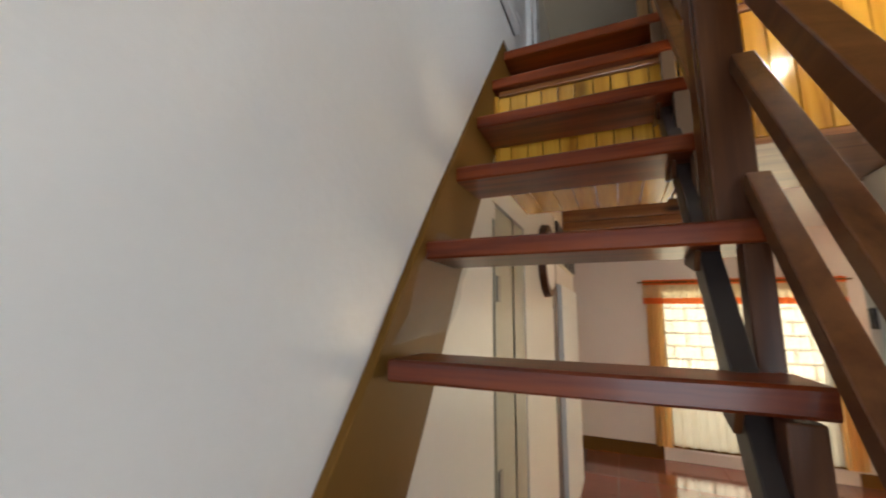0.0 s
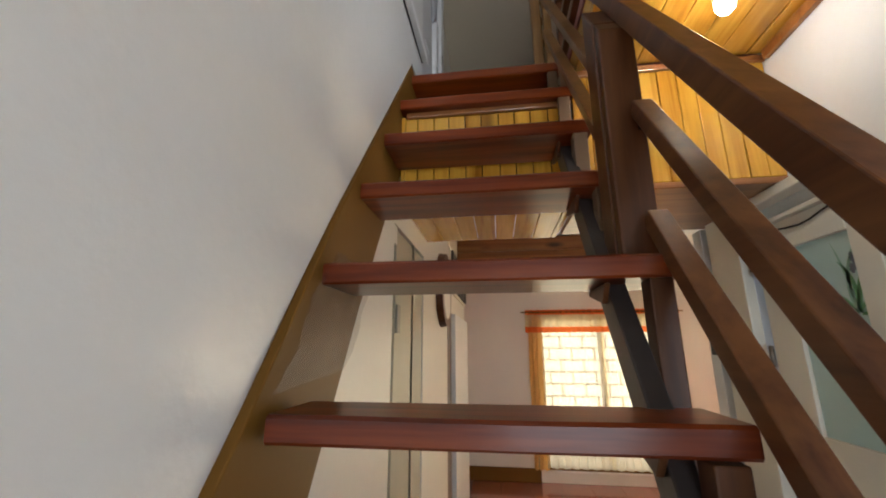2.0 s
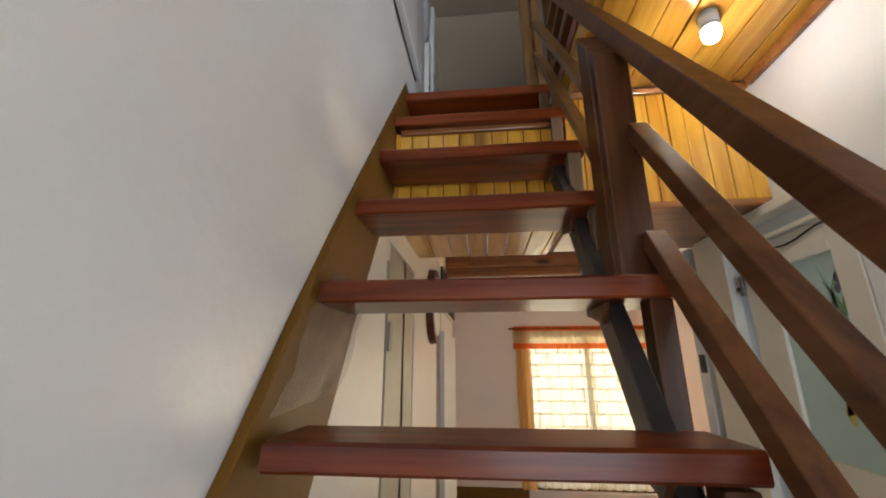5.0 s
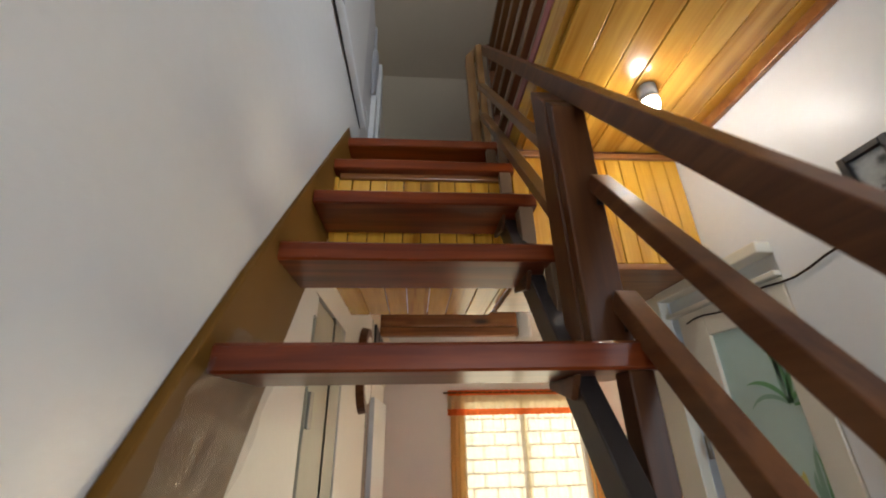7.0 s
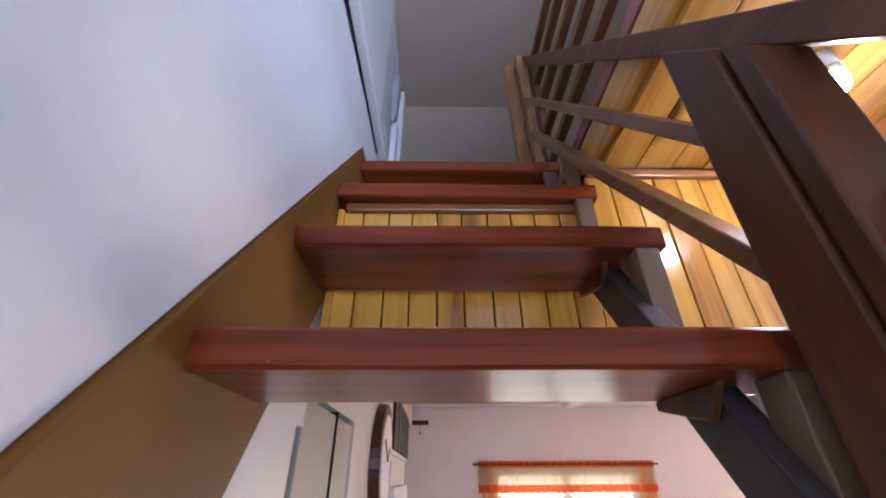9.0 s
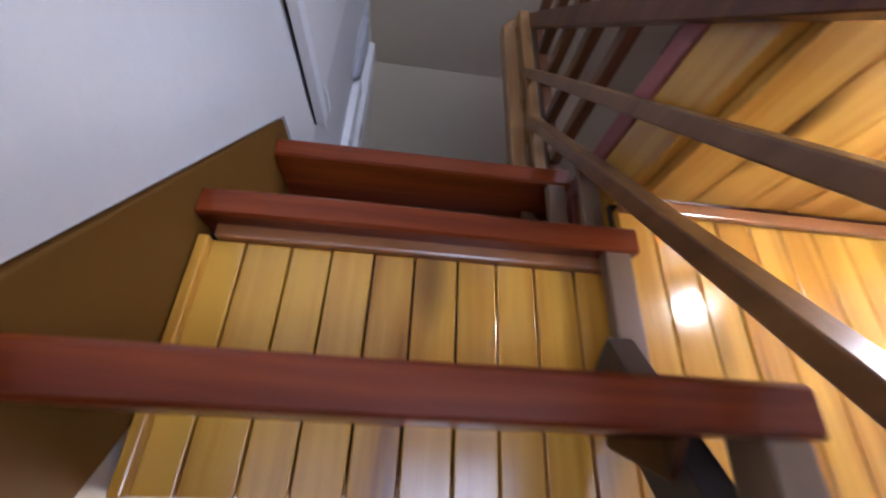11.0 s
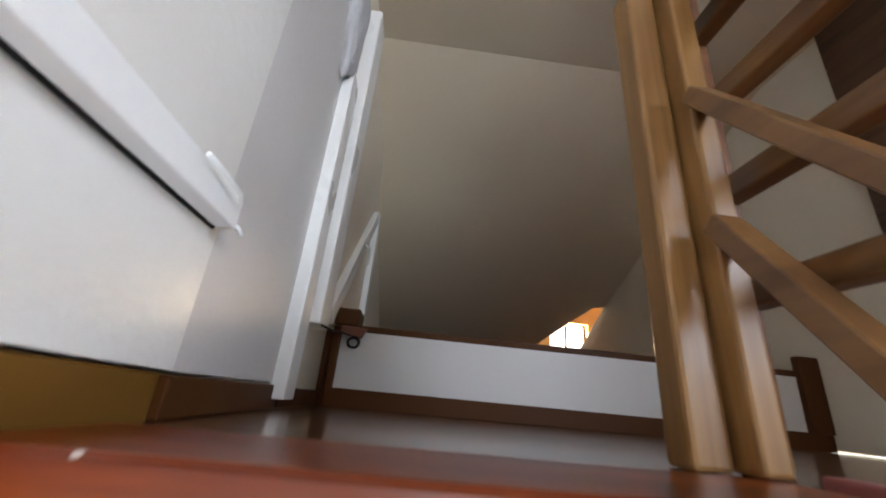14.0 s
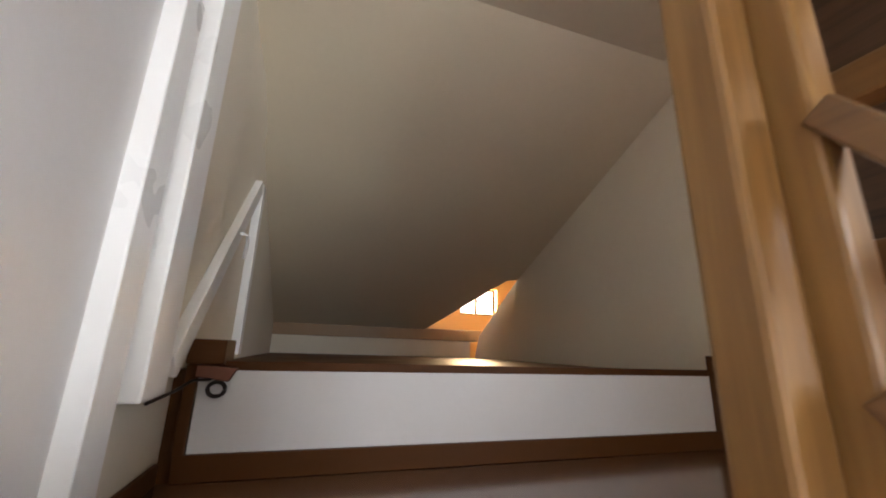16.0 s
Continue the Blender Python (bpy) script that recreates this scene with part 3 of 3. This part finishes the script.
part("newel", prism([(0.272, 1.716), (0.345, 1.716), (0.345, hand_z(0.345) - 0.038), (0.272, hand_z(0.272) - 0.038)], 0, 0.590, 0.655, 0.004), NEWEL, rail)
part("newel", box(0.600, -1.06, 0.0, 0.688, -0.985, hand_z(-1.0) + 0.06, 0.005), NEWEL, rail)
part("newel", beam((0.636, 1.068, 2.696), (0.622, 1.068, 3.455), 0.034, 0.044, 0.005), POST, rail, "tan varnished top newel")
for y, z in ((0.236, 1.99), (0.232, 1.745)):
    part("dowel", tube([(0.650, y + 0.004, z), (0.662, y + 0.0005, z)], 0.006), GAPMAT, rail)

# tall landing post and the loft railing
post = thing("landing_post", "tan varnished square wooden post on the landing", "post")
part("post", beam((0.590, 1.094, 2.694), (0.577, 1.094, 3.40), 0.046, 0.046, 0.006), POST, post)
part("gusset", prism([(0.556, 3.400), (0.638, 3.400), (0.638, 3.500)], 1, 1.074, 1.116, 0.002), POST, post, "sloping block under the handrail end")
for z in (2.946, 3.070, 3.191):
    x = 0.584 - 0.0225 * (z - 2.694)
    part("spacer", box(x + 0.024, 1.084, z - 0.016, x + 0.046, 1.104, z + 0.016, 0.003), SLEEVE, post, "pale wooden spacer block")
loft_rail = thing("loft_railing", "brown wooden loft railing with level bars", "railing")
for z in (2.90, 3.055, 3.21, 3.365, 3.52):
    part("bar", box(0.692, -2.3, z - 0.018, 0.722, 1.12, z + 0.018, 0.004), RAIL_LIT, loft_rail)
part("far_post", box(0.688, 1.1205, 2.694, 0.726, 1.160, 3.56, 0.004), RAIL, loft_rail)
part("end_post", box(0.70, -2.36, 2.736, 0.75, -2.301, 3.56, 0.004), RAIL, loft_rail)

# ---- living room window, curtain, doors ----
floor_tiles = thing("floor", "red-brown polished floor tiles", "floor", "", "structure")
part("bed", merge(box(-0.14, -2.6, -0.049, 1.43, 1.3, -0.004), box(-0.14, 1.3, -0.049, 5.34, 4.8, -0.004)), GROUT, floor_tiles)
tile_mesh = None
for i in range(16):
    for j in range(18):
        x, y = 0.002 + i * 0.33, 4.645 - (j + 1) * 0.40
        if x > 5.0 or (x > 1.3 and y < 1.2):
            continue
        if tile_mesh is None:
            first = part("tile", box(0.0, 0.0, -0.003, 0.327, 0.397, 0.0, 0.0015), TILE, floor_tiles)
            tile_mesh = first.data
            first.location = (x, y, 0)
        else:
            ob = new("tile", tile_mesh)
            ob.parent, ob.location = floor_tiles, (x, y, 0)


def window(name, x0, x1, z0, z1, y, label):
    w = thing(name, label, "window", "", "structure")
    fr = merge(box(x0, y, z0, x0 + 0.05, y + 0.06, z1), box(x1 - 0.05, y, z0, x1, y + 0.06, z1), box(x0 + 0.05, y, z0, x1 - 0.05, y + 0.06, z0 + 0.05), box(x0 + 0.05, y, z1 - 0.05, x1 - 0.05, y + 0.06, z1), box((x0 + x1) / 2 - 0.025, y, z0 + 0.05, (x0 + x1) / 2 + 0.025, y + 0.06, z1 - 0.05))
    part("window_frame", fr, BROWN, w)
    n, dz = 0, 0.145
    z = z0 + 0.08
    bars = []
    while z < z1 - 0.06:
        bars.append(box(x0 + 0.05, y + 0.075, z, x1 - 0.05, y + 0.088, z + 0.020))
        x = x0 + 0.12 + (0.14 if n % 2 else 0.0)
        while x < x1 - 0.06:
            bars.append(box(x, y + 0.076, z + 0.020, x + 0.020, y + 0.087, min(z + dz, z1 - 0.05)))
            x += 0.28
        z += dz
        n += 1
    part("grille", merge(*bars), GRILLE, w, "pale brick-pattern burglar grille")
    return w


window("window_1", 0.86, 2.36, 0.12, 1.90, 4.70, "tall bright window with a brick-pattern grille")
window("window_2", 3.70, 4.90, 0.12, 1.90, 4.70, "second bright living room window with grille")


def drape(x0, x1, z0, z1, y, folds, depth, flare=0.0, n=80, rows=10, seed=1):
    rng = random.Random(seed)
    ph = [rng.uniform(0, 6.28) for _ in range(3)]
    bm = bmesh.new()
    grid = []
    for j in range(rows + 1):
        v = j / rows
        row = []
        for i in range(n + 1):
            u = i / n
            wav = math.sin(u * folds * math.tau + ph[0] + 0.4 * v) + 0.4 * math.sin(u * folds * 2.3 * math.tau + ph[1] + v)
            row.append(bm.verts.new((x0 + (x1 - x0) * u + flare * v * (u - 0.5) + 0.004 * math.sin(9 * v + ph[2]), y + depth * wav * (0.5 + 0.5 * v), z1 + (z0 - z1) * v + 0.004 * wav)))
        grid.append(row)
    for a, b in zip(grid, grid[1:]):
        for i in range(n):
            f = bm.faces.new((a[i], a[i + 1], b[i + 1], b[i]))
            f.smooth = True
    return bm


def curtain_set(x0, x1, label):
    c = thing("curtain", label, "curtain", "living room curtains")
    part("rod", tube([(x0 - 0.10, 4.60, 1.955), (x1 + 0.10, 4.60, 1.955)], 0.009), BROWN, c)
    part("ruffle_top", drape(x0 - 0.05, x1 + 0.05, 1.925, 1.985, 4.598, 26, 0.010, seed=2), BAND, c, "orange ruffled heading")
    part("valance", drape(x0 - 0.05, x1 + 0.05, 1.775, 1.925, 4.598, 22, 0.012, seed=3), VALANCE, c, "cream sheer valance")
    part("ruffle", drape(x0 - 0.05, x1 + 0.05, 1.705, 1.775, 4.597, 26, 0.013, seed=4), BAND, c, "orange ruffle band")
    m = (x0 + x1) / 2
    part("side_panel", drape(x0 - 0.02, x0 + 0.15, 0.14, 1.935, 4.612, 3, 0.008, n=24, seed=8), EDGE, c, "gathered orange-cream curtain edge")
    part("side_panel", drape(x1 - 0.15, x1 + 0.02, 0.14, 1.935, 4.612, 3, 0.008, n=24, seed=9), EDGE, c, "gathered orange-cream curtain edge")
    part("panel", drape(x0, m + 0.02, 0.16, 1.935, 4.622, 8, 0.012, seed=5), CURTAIN, c)
    part("panel", drape(m - 0.02, x1, 0.16, 1.935, 4.622, 8, 0.012, seed=6), CURTAIN, c)
    return c


curtain_set(0.745, 2.475, "yellow sheer curtain with orange ruffled valance")
curtain_set(3.64, 4.96, "yellow sheer curtain with orange ruffled valance on the second window")
structure("backdrop", merge(box(-2.0, 9.0, -0.04, 9.0, 9.05, 7.0)), OUTSIDE, "overexposed bright outdoors", "backdrop")


# door_3 is a dark leaf standing in for the gap beside the white door
for ya, yb, mat_, nm, lb in ((0.835, 1.335, SAGE_SHADED, "door_2", "sage painted door in the side wall, recess shade in its grey"), (2.27, 2.515, NEWEL, "door_3", "dark brown leaf filling the dark gap in the side wall")):
    d = thing(nm, lb, "door", "", "structure")
    part("leaf", box(-0.045, ya, 0.01, -0.006, yb, 1.975 if ya < 2 else 1.79, 0.003), mat_, d)
    # Near-black sheet put behind the door gap in place of its shade
    part("gap_shade_sheet", box(-0.16, ya - 0.06, 0.0, -0.141, yb + 0.01, 2.03), GAPMAT, d)
    for z in (0.95, 1.65):
        part("hinge", box(-0.0055, ya + 0.004, z - 0.05, 0.004, ya + 0.045, z + 0.05, 0.002), STEEL, d)
structure("trim_door_head", box(-0.13, 0.7805, 1.918, -0.004, 0.834, 1.9845), WALL, "cream block over the dark door gap", "trim")
structure("door_frame_3", box(-0.004, 2.525, 0.0, 0.03, 3.69, 1.79, 0.004), WALL_COOL, "white painted door beside the dark gap", "door frame")
# glazed door in the right-hand wall
door = thing("door_1", "cream painted door with a frosted teal glass panel printed with plants", "door")
X = 1.288
part("stile", box(X, 0.865, 0.02, X + 0.04, 1.00, 1.955, 0.004), DOORFRAME, door)
part("stile", box(X, 0.545, 0.02, X + 0.04, 0.6245, 1.955, 0.004), DOORFRAME, door)
part("top_rail", box(X, 0.625, 1.862, X + 0.04, 0.865, 1.955, 0.003), DOORFRAME, door)
part("bottom_rail", box(X, 0.625, 0.02, X + 0.04, 0.865, 1.295, 0.003), DOORFRAME, door)
panel = part("glass_panel", box(X + 0.012, 0.6255, 1.2955, X + 0.020, 0.8645, 1.8615), TEAL, door, "frosted teal glass with printed plants")
for z in (1.52, 1.83):
    part("hinge", tube([(X - 0.008, 1.003, z - 0.035), (X - 0.008, 1.003, z + 0.035)], 0.008), STEEL, door)
fr1 = thing("door_frame_1", "cream painted door post and head beside the glazed door", "door frame", "", "structure")
part("post", box(1.255, 1.041, 0, 1.43, 1.24, 2.058, 0.004), DOORFRAME, fr1)
part("head", box(1.270, 0.541, 1.957, 1.40, 1.0405, 1.972, 0.003), DOORFRAME, fr1)
part("transom", box(1.300, 0.541, 1.9725, 1.306, 1.0405, 2.024), TRANSOM, fr1, "pale glass transom pane")
part("top_head", box(1.245, 0.541, 2.0245, 1.40, 1.0405, 2.058, 0.004), DOORFRAME, fr1)

# bulb in the pine ceiling
lamp = thing("ceiling_bulb", "lit round bulb in a white ceiling socket", "lamp")
part("socket", tube([(0.998, 0.454, 2.529), (0.998, 0.454, 2.512), (0.998, 0.454, 2.49)], 0.027, 16), SOCKET, lamp)
bm = bmesh.new()
bmesh.ops.create_uvsphere(bm, u_segments=20, v_segments=12, radius=0.025)
bmesh.ops.scale(bm, vec=(1, 1, 1.15), verts=bm.verts)
bmesh.ops.translate(bm, vec=(0.998, 0.454, 2.464), verts=bm.verts)
for f in bm.faces:
    f.smooth = True
part("bulb", bm, BULB, lamp)
# Ring added to block bulb light going up to the ceiling
part("collar", tube([(0.998, 0.454, 2.4895), (0.998, 0.454, 2.476)], 0.0255, 20), SOCKET, lamp, "white ring added to keep bulb light off the ceiling")

# ---- landing details ----
structure("trim_attic_nosing", box(0.055, 1.9265, 2.9178, 1.580, 1.9368, 2.938, 0.002), DEEPBROWN, "thin dark nosing on the attic step", "trim")
step = thing("attic_step", "white painted riser under a brown attic floor edge", "step")
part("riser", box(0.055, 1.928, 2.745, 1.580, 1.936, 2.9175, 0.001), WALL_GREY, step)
structure("baseboard_riser", box(0.035, 1.915, 2.694, 1.654, 1.9275, 2.7465, 0.001), DEEPBROWN, "brown skirting under the white riser", "baseboard")
structure("trim_riser_left", box(0.030, 1.915, 2.7445, 0.0545, 1.936, 2.93, 0.003), DEEPBROWN, "brown edge board beside the riser", "trim")
structure("trim_riser_right", box(1.5805, 1.905, 2.7445, 1.654, 1.936, 2.985, 0.004), DEEPBROWN, "brown edge board beside the riser", "trim")
structure("trim_wall_ledge", prism([(0.0045, -1.2), (0.030, -1.2), (0.056, 1.092), (0.0305, 1.092)], 2, 2.902, 2.940, 0.003), WHITE, "white painted timber strip fixed to the stair wall", "trim")
structure("trim_ledge_gap", prism([(0.0005, -1.2), (0.0042, -1.2), (0.0302, 1.095), (0.0265, 1.095)], 2, 2.9003, 2.936), GAPMAT, "dark open joint behind the timber strip", "trim")
catch = thing("strip_catch", "small white painted rod and hook on the timber strip", "catch")
part("rod", tube([(0.064, 0.985, 2.934), (0.066, 1.02, 2.934), (0.067, 1.058, 2.930), (0.065, 1.066, 2.924)], 0.0028, 8), WHITE, catch)
part("hook", tube([(0.052, 1.0925, 2.908), (0.056, 1.100, 2.905), (0.057, 1.106, 2.900)], 0.0024, 8), WHITE, catch)
structure("trim_casing", box(0.0045, 1.505, 2.712, 0.037, 1.580, 3.56, 0.003), WHITE, "white door casing at the landing", "trim")

structure("trim_panel_foot", box(0.0045, 1.1055, 2.40, 0.020, 1.215, 2.643, 0.002), BROWN, "brown board beside the landing face", "trim")
structure("wall_post_side", box(1.262, 1.3005, 0.0, 1.43, 1.372, 2.058, 0.003), WALL_COOL, "white wall end beside the door post", "wall")

# white ledged hatch door folded back against the attic wall
hatch = thing("hatch_door", "white painted ledged hatch door folded against the wall", "door")
part("board", box(0.0065, 1.74, 2.935, 0.020, 2.50, 3.95, 0.002), ATTIC, hatch)
part("hanging_stile", box(0.0065, 1.625, 2.885, 0.050, 1.733, 3.95, 0.004), WHITE, hatch)
part("brace", beam((0.034, 1.775, 2.93), (0.034, 2.44, 3.56), 0.026, 0.055, 0.003), WHITE, hatch)
part("closing_stile", box(0.0205, 2.455, 2.94, 0.048, 2.515, 3.58, 0.003), WHITE, hatch)
part("hook", tube([(0.048, 2.16, 3.30), (0.060, 2.20, 3.305), (0.060, 2.225, 3.29), (0.056, 2.225, 3.235)], 0.005), WHITE, hatch)
latch = thing("hatch_latch", "rusty brown hasp with an iron ring beside the riser", "latch")
part("block", box(0.030, 1.90, 2.931, 0.105, 2.02, 2.985, 0.004), DEEPBROWN, latch)
part("hasp", prism([(0.055, 2.905), (0.120, 2.895), (0.135, 2.925), (0.055, 2.9305)], 1, 1.893, 1.913, 0.003), RUST, latch)
ring = [(0.098 + 0.017 * math.cos(a), 1.900, 2.880 + 0.015 * math.sin(a)) for a in [k * math.tau / 18 for k in range(19)]]
part("ring", tube(ring, 0.0045), IRON, latch)
part("wire", tube([(0.052, 1.64, 2.884), (0.056, 1.76, 2.890), (0.062, 1.85, 2.902), (0.085, 1.896, 2.900)], 0.003, 6), IRON, latch)

# lumpy wrapped bundle at the head of the casing
bm = bmesh.new()
bmesh.ops.create_icosphere(bm, subdivisions=4, radius=1.0)
for v in bm.verts:
    n = noise.noise(v.co * 1.7) * 0.28 + noise.noise(v.co * 4.5) * 0.12
    v.co = Vector((v.co.x * 0.030, v.co.y * 0.062, v.co.z * 0.19)) * (1 + n) + Vector((0.020, 1.475, 3.70))
for f in bm.faces:
    f.smooth = True
bundle = thing("wrapped_cable_bundle", "grey plastic-wrapped cable bundle on the wall", "bundle")
part("wrap", bm, FOAM, bundle)
part("lead", tube([(0.02, 1.475, 3.87), (0.012, 1.47, 3.98), (0.010, 1.47, 4.115)], 0.012), FOAM, bundle)

# clear film left on the skirting
bm = bmesh.new()
rng = random.Random(7)
grid = []
for j in range(25):
    row = []
    for i in range(31):
        u, v = i / 30, j / 24
        y = 0.03 + 0.27 * u + 0.20 * v + 0.012 * math.sin(7 * v)
        z = 1.490 + 0.26 * v + 0.02 * u * (1 - v)
        h = 0.006 * (noise.noise(Vector((u * 5 + v * 2, v * 9, 3.1))) + 0.6 * noise.noise(Vector((u * 14, v * 5 + u * 6, 8.7))))
        row.append(bm.verts.new((0.0275 + h, y, z)))
    grid.append(row)
for a, b in zip(grid, grid[1:]):
    for i in range(30):
        f = bm.faces.new((a[i], a[i + 1], b[i + 1], b[i]))
        f.smooth = True
film = thing("plastic_film", "wrinkled clear plastic film stuck on the skirting", "film")
part("sheet", bm, FILM, film)

# printed plants on the frosted glass
def leaf(y0, z0, angle, length, bend, width, material, parent, name="printed_leaf"):
    bm = bmesh.new()
    y, z, a, n = y0, z0, angle, 12
    left, right = [], []
    for i in range(n + 1):
        t = i / n
        w = width * math.sin(math.pi * (0.08 + 0.92 * t)) ** 0.8 * (1 - 0.3 * t)
        ca, sa = math.cos(radians(a)), math.sin(radians(a))
        left.append(bm.verts.new((X + 0.0112, y - sa * w, z + ca * w)))
        right.append(bm.verts.new((X + 0.0112, y + sa * w, z - ca * w)))
        y, z, a = y + ca * length / n, z + sa * length / n, a + bend / n
    for i in range(n):
        bm.faces.new((left[i], left[i + 1], right[i + 1], right[i]))
    return part(name, bm, material, parent)


for y0, z0, a, length, bend, w, m in ((0.68, 1.60, 110, 0.16, -70, 0.008, LEAF), (0.68, 1.60, 75, 0.20, 60, 0.008, LEAF_PALE), (0.675, 1.60, 130, 0.17, 75, 0.008, LEAF), (0.67, 1.60, 95, 0.15, 30, 0.009, LEAF), (0.68, 1.60, 60, 0.15, -80, 0.008, LEAF), (0.68, 1.595, 40, 0.15, -95, 0.007, LEAF_PALE), (0.67, 1.60, 150, 0.13, 90, 0.007, LEAF_PALE), (0.67, 1.595, 165, 0.12, 100, 0.007, LEAF), (0.675, 1.60, 85, 0.21, -15, 0.005, LEAF_PALE), (0.665, 1.40, 80, 0.15, 30, 0.008, LEAF_PALE), (0.665, 1.40, 110, 0.14, -40, 0.007, LEAF), (0.66, 1.39, 50, 0.10, 60, 0.010, LEAF_PALE), (0.66, 1.38, 140, 0.10, -60, 0.009, LEAF), (0.72, 1.40, 70, 0.07, 40, 0.018, YELLOW), (0.735, 1.425, 130, 0.06, -40, 0.014, YELLOW)):
    leaf(y0 - 0.018, z0 + 0.04 if z0 > 1.5 else z0, a, length, bend, w, m, panel)
for y0, z0 in ((0.640, 1.775), (0.634, 1.752), (0.646, 1.745)):
    leaf(y0, z0, 80, 0.03, 10, 0.010, PETAL, panel, "printed_bud")

# small things on the walls
part("door_bolt", merge(box(X - 0.014, 0.996, 1.815, X - 0.0005, 1.030, 1.828, 0.002), box(X - 0.012, 0.996, 1.828, X - 0.0005, 1.006, 1.856, 0.002)), BLACK, door, "black door bolt")
sw = thing("light_switch", "black light switch on the white wall end", "switch")
part("plate", box(1.253, 1.302, 1.516, 1.2615, 1.344, 1.592, 0.003), BLACK, sw)
part("rocker", box(1.2505, 1.313, 1.532, 1.2529, 1.333, 1.574, 0.002), BLACK, sw)
so = thing("wall_socket_plate", "beige socket plate on the white hall wall", "socket")
part("plate", box(1.2825, 0.420, 1.432, 1.2895, 0.476, 1.528, 0.003), SLEEVE_PALE, so)
part("cover", box(1.2795, 0.433, 1.455, 1.2824, 0.463, 1.505, 0.002), SLEEVE_PALE, so)
pic = thing("framed_photo", "small grey photo in a black wooden frame", "picture")
for nm, b in (("frame_side", box(1.268, 0.187, 2.013, 1.2895, 0.203, 2.142, 0.002)), ("frame_side", box(1.268, 0.275, 2.013, 1.2895, 0.291, 2.142, 0.002)), ("frame_rail", box(1.268, 0.2035, 2.013, 1.2895, 0.2745, 2.029, 0.002)), ("frame_rail", box(1.268, 0.2035, 2.126, 1.2895, 0.2745, 2.142, 0.002))):
    part(nm, b, BLACK, pic)
part("photo", box(1.278, 0.2035, 2.0295, 1.2895, 0.2745, 2.1255), PHOTO, pic)
cable = thing("hanging_cable", "thin dark cable strung along the hall wall", "cable")
pts = [(1.283, 0.05 + k * 0.045, 1.996 - 0.075 * math.sin(k / 20 * 1.5) + 0.008 * math.sin(k * 1.1)) for k in range(21)]
part("wire", tube(pts, 0.003, 6), IRON, cable)
loose = thing("loose_wire", "tangled thin wires hanging at the soffit edge", "cable")
part("wire", tube([(1.20, 1.32, 2.06), (1.21, 1.34, 2.00), (1.235, 1.35, 1.93), (1.24, 1.36, 1.86), (1.245, 1.365, 1.80)], 0.0025, 6), IRON, loose)
part("wire", tube([(1.17, 1.32, 2.058), (1.20, 1.33, 2.03), (1.22, 1.35, 2.01), (1.21, 1.36, 1.96), (1.23, 1.36, 1.90)], 0.0025, 6), IRON, loose)

# living room side wall: clock, dark louvre, far pendant
clock = thing("wall_clock", "round dark wooden wall clock seen from the side", "clock")


def disc(cx, cy, cz, r, t, seg=40):
    bm = bmesh.new()
    bmesh.ops.create_cone(bm, cap_ends=True, segments=seg, radius1=r, radius2=r * 0.97, depth=t)
    bmesh.ops.rotate(bm, verts=bm.verts, matrix=Matrix.Rotation(radians(90), 3, "Y"))
    bmesh.ops.translate(bm, verts=bm.verts, vec=(cx, cy, cz))
    return bm


part("case", disc(0.021, 1.945, 1.90, 0.235, 0.04), NEWEL, clock)
part("dial", disc(0.0435, 1.945, 1.90, 0.185, 0.004), WHITE, clock)
for a, l in ((35, 0.09), (150, 0.14)):
    part("pointer", beam((0.047, 1.945, 1.90), (0.047, 1.945 + l * math.cos(radians(a)), 1.90 + l * math.sin(radians(a))), 0.003, 0.012, 0.0), BLACK, clock)
louvre = thing("window_3", "dark slatted high louvre in the side wall", "window", "", "structure")
part("frame", box(0.0005, 2.36, 1.95, 0.012, 3.69, 2.29, 0.002), GRILLE, louvre)
for k in range(5):
    part("slat", box(0.0125, 2.40 + k * 0.256, 1.975, 0.030, 2.61 + k * 0.256, 2.27, 0.003), BLACK, louvre)
pend = thing("pull_switch", "dark pull switch with cord near the ceiling", "switch")
part("arm", box(0.0, 4.56, 2.335, 0.18, 4.645, 2.375, 0.006), NEWEL, pend)
part("cord", tube([(0.09, 4.60, 2.335), (0.09, 4.60, 2.265)], 0.003, 6), BLACK, pend)
part("knob", tube([(0.09, 4.60, 2.265), (0.09, 4.60, 2.24)], 0.008), BLACK, pend)
panelbox = thing("fuse_box", "pale flat panel on the far white wall", "panel")
part("cover", box(-0.084, 4.60, 1.266, -0.04, 4.645, 1.82, 0.004), WALL_GREY, panelbox)
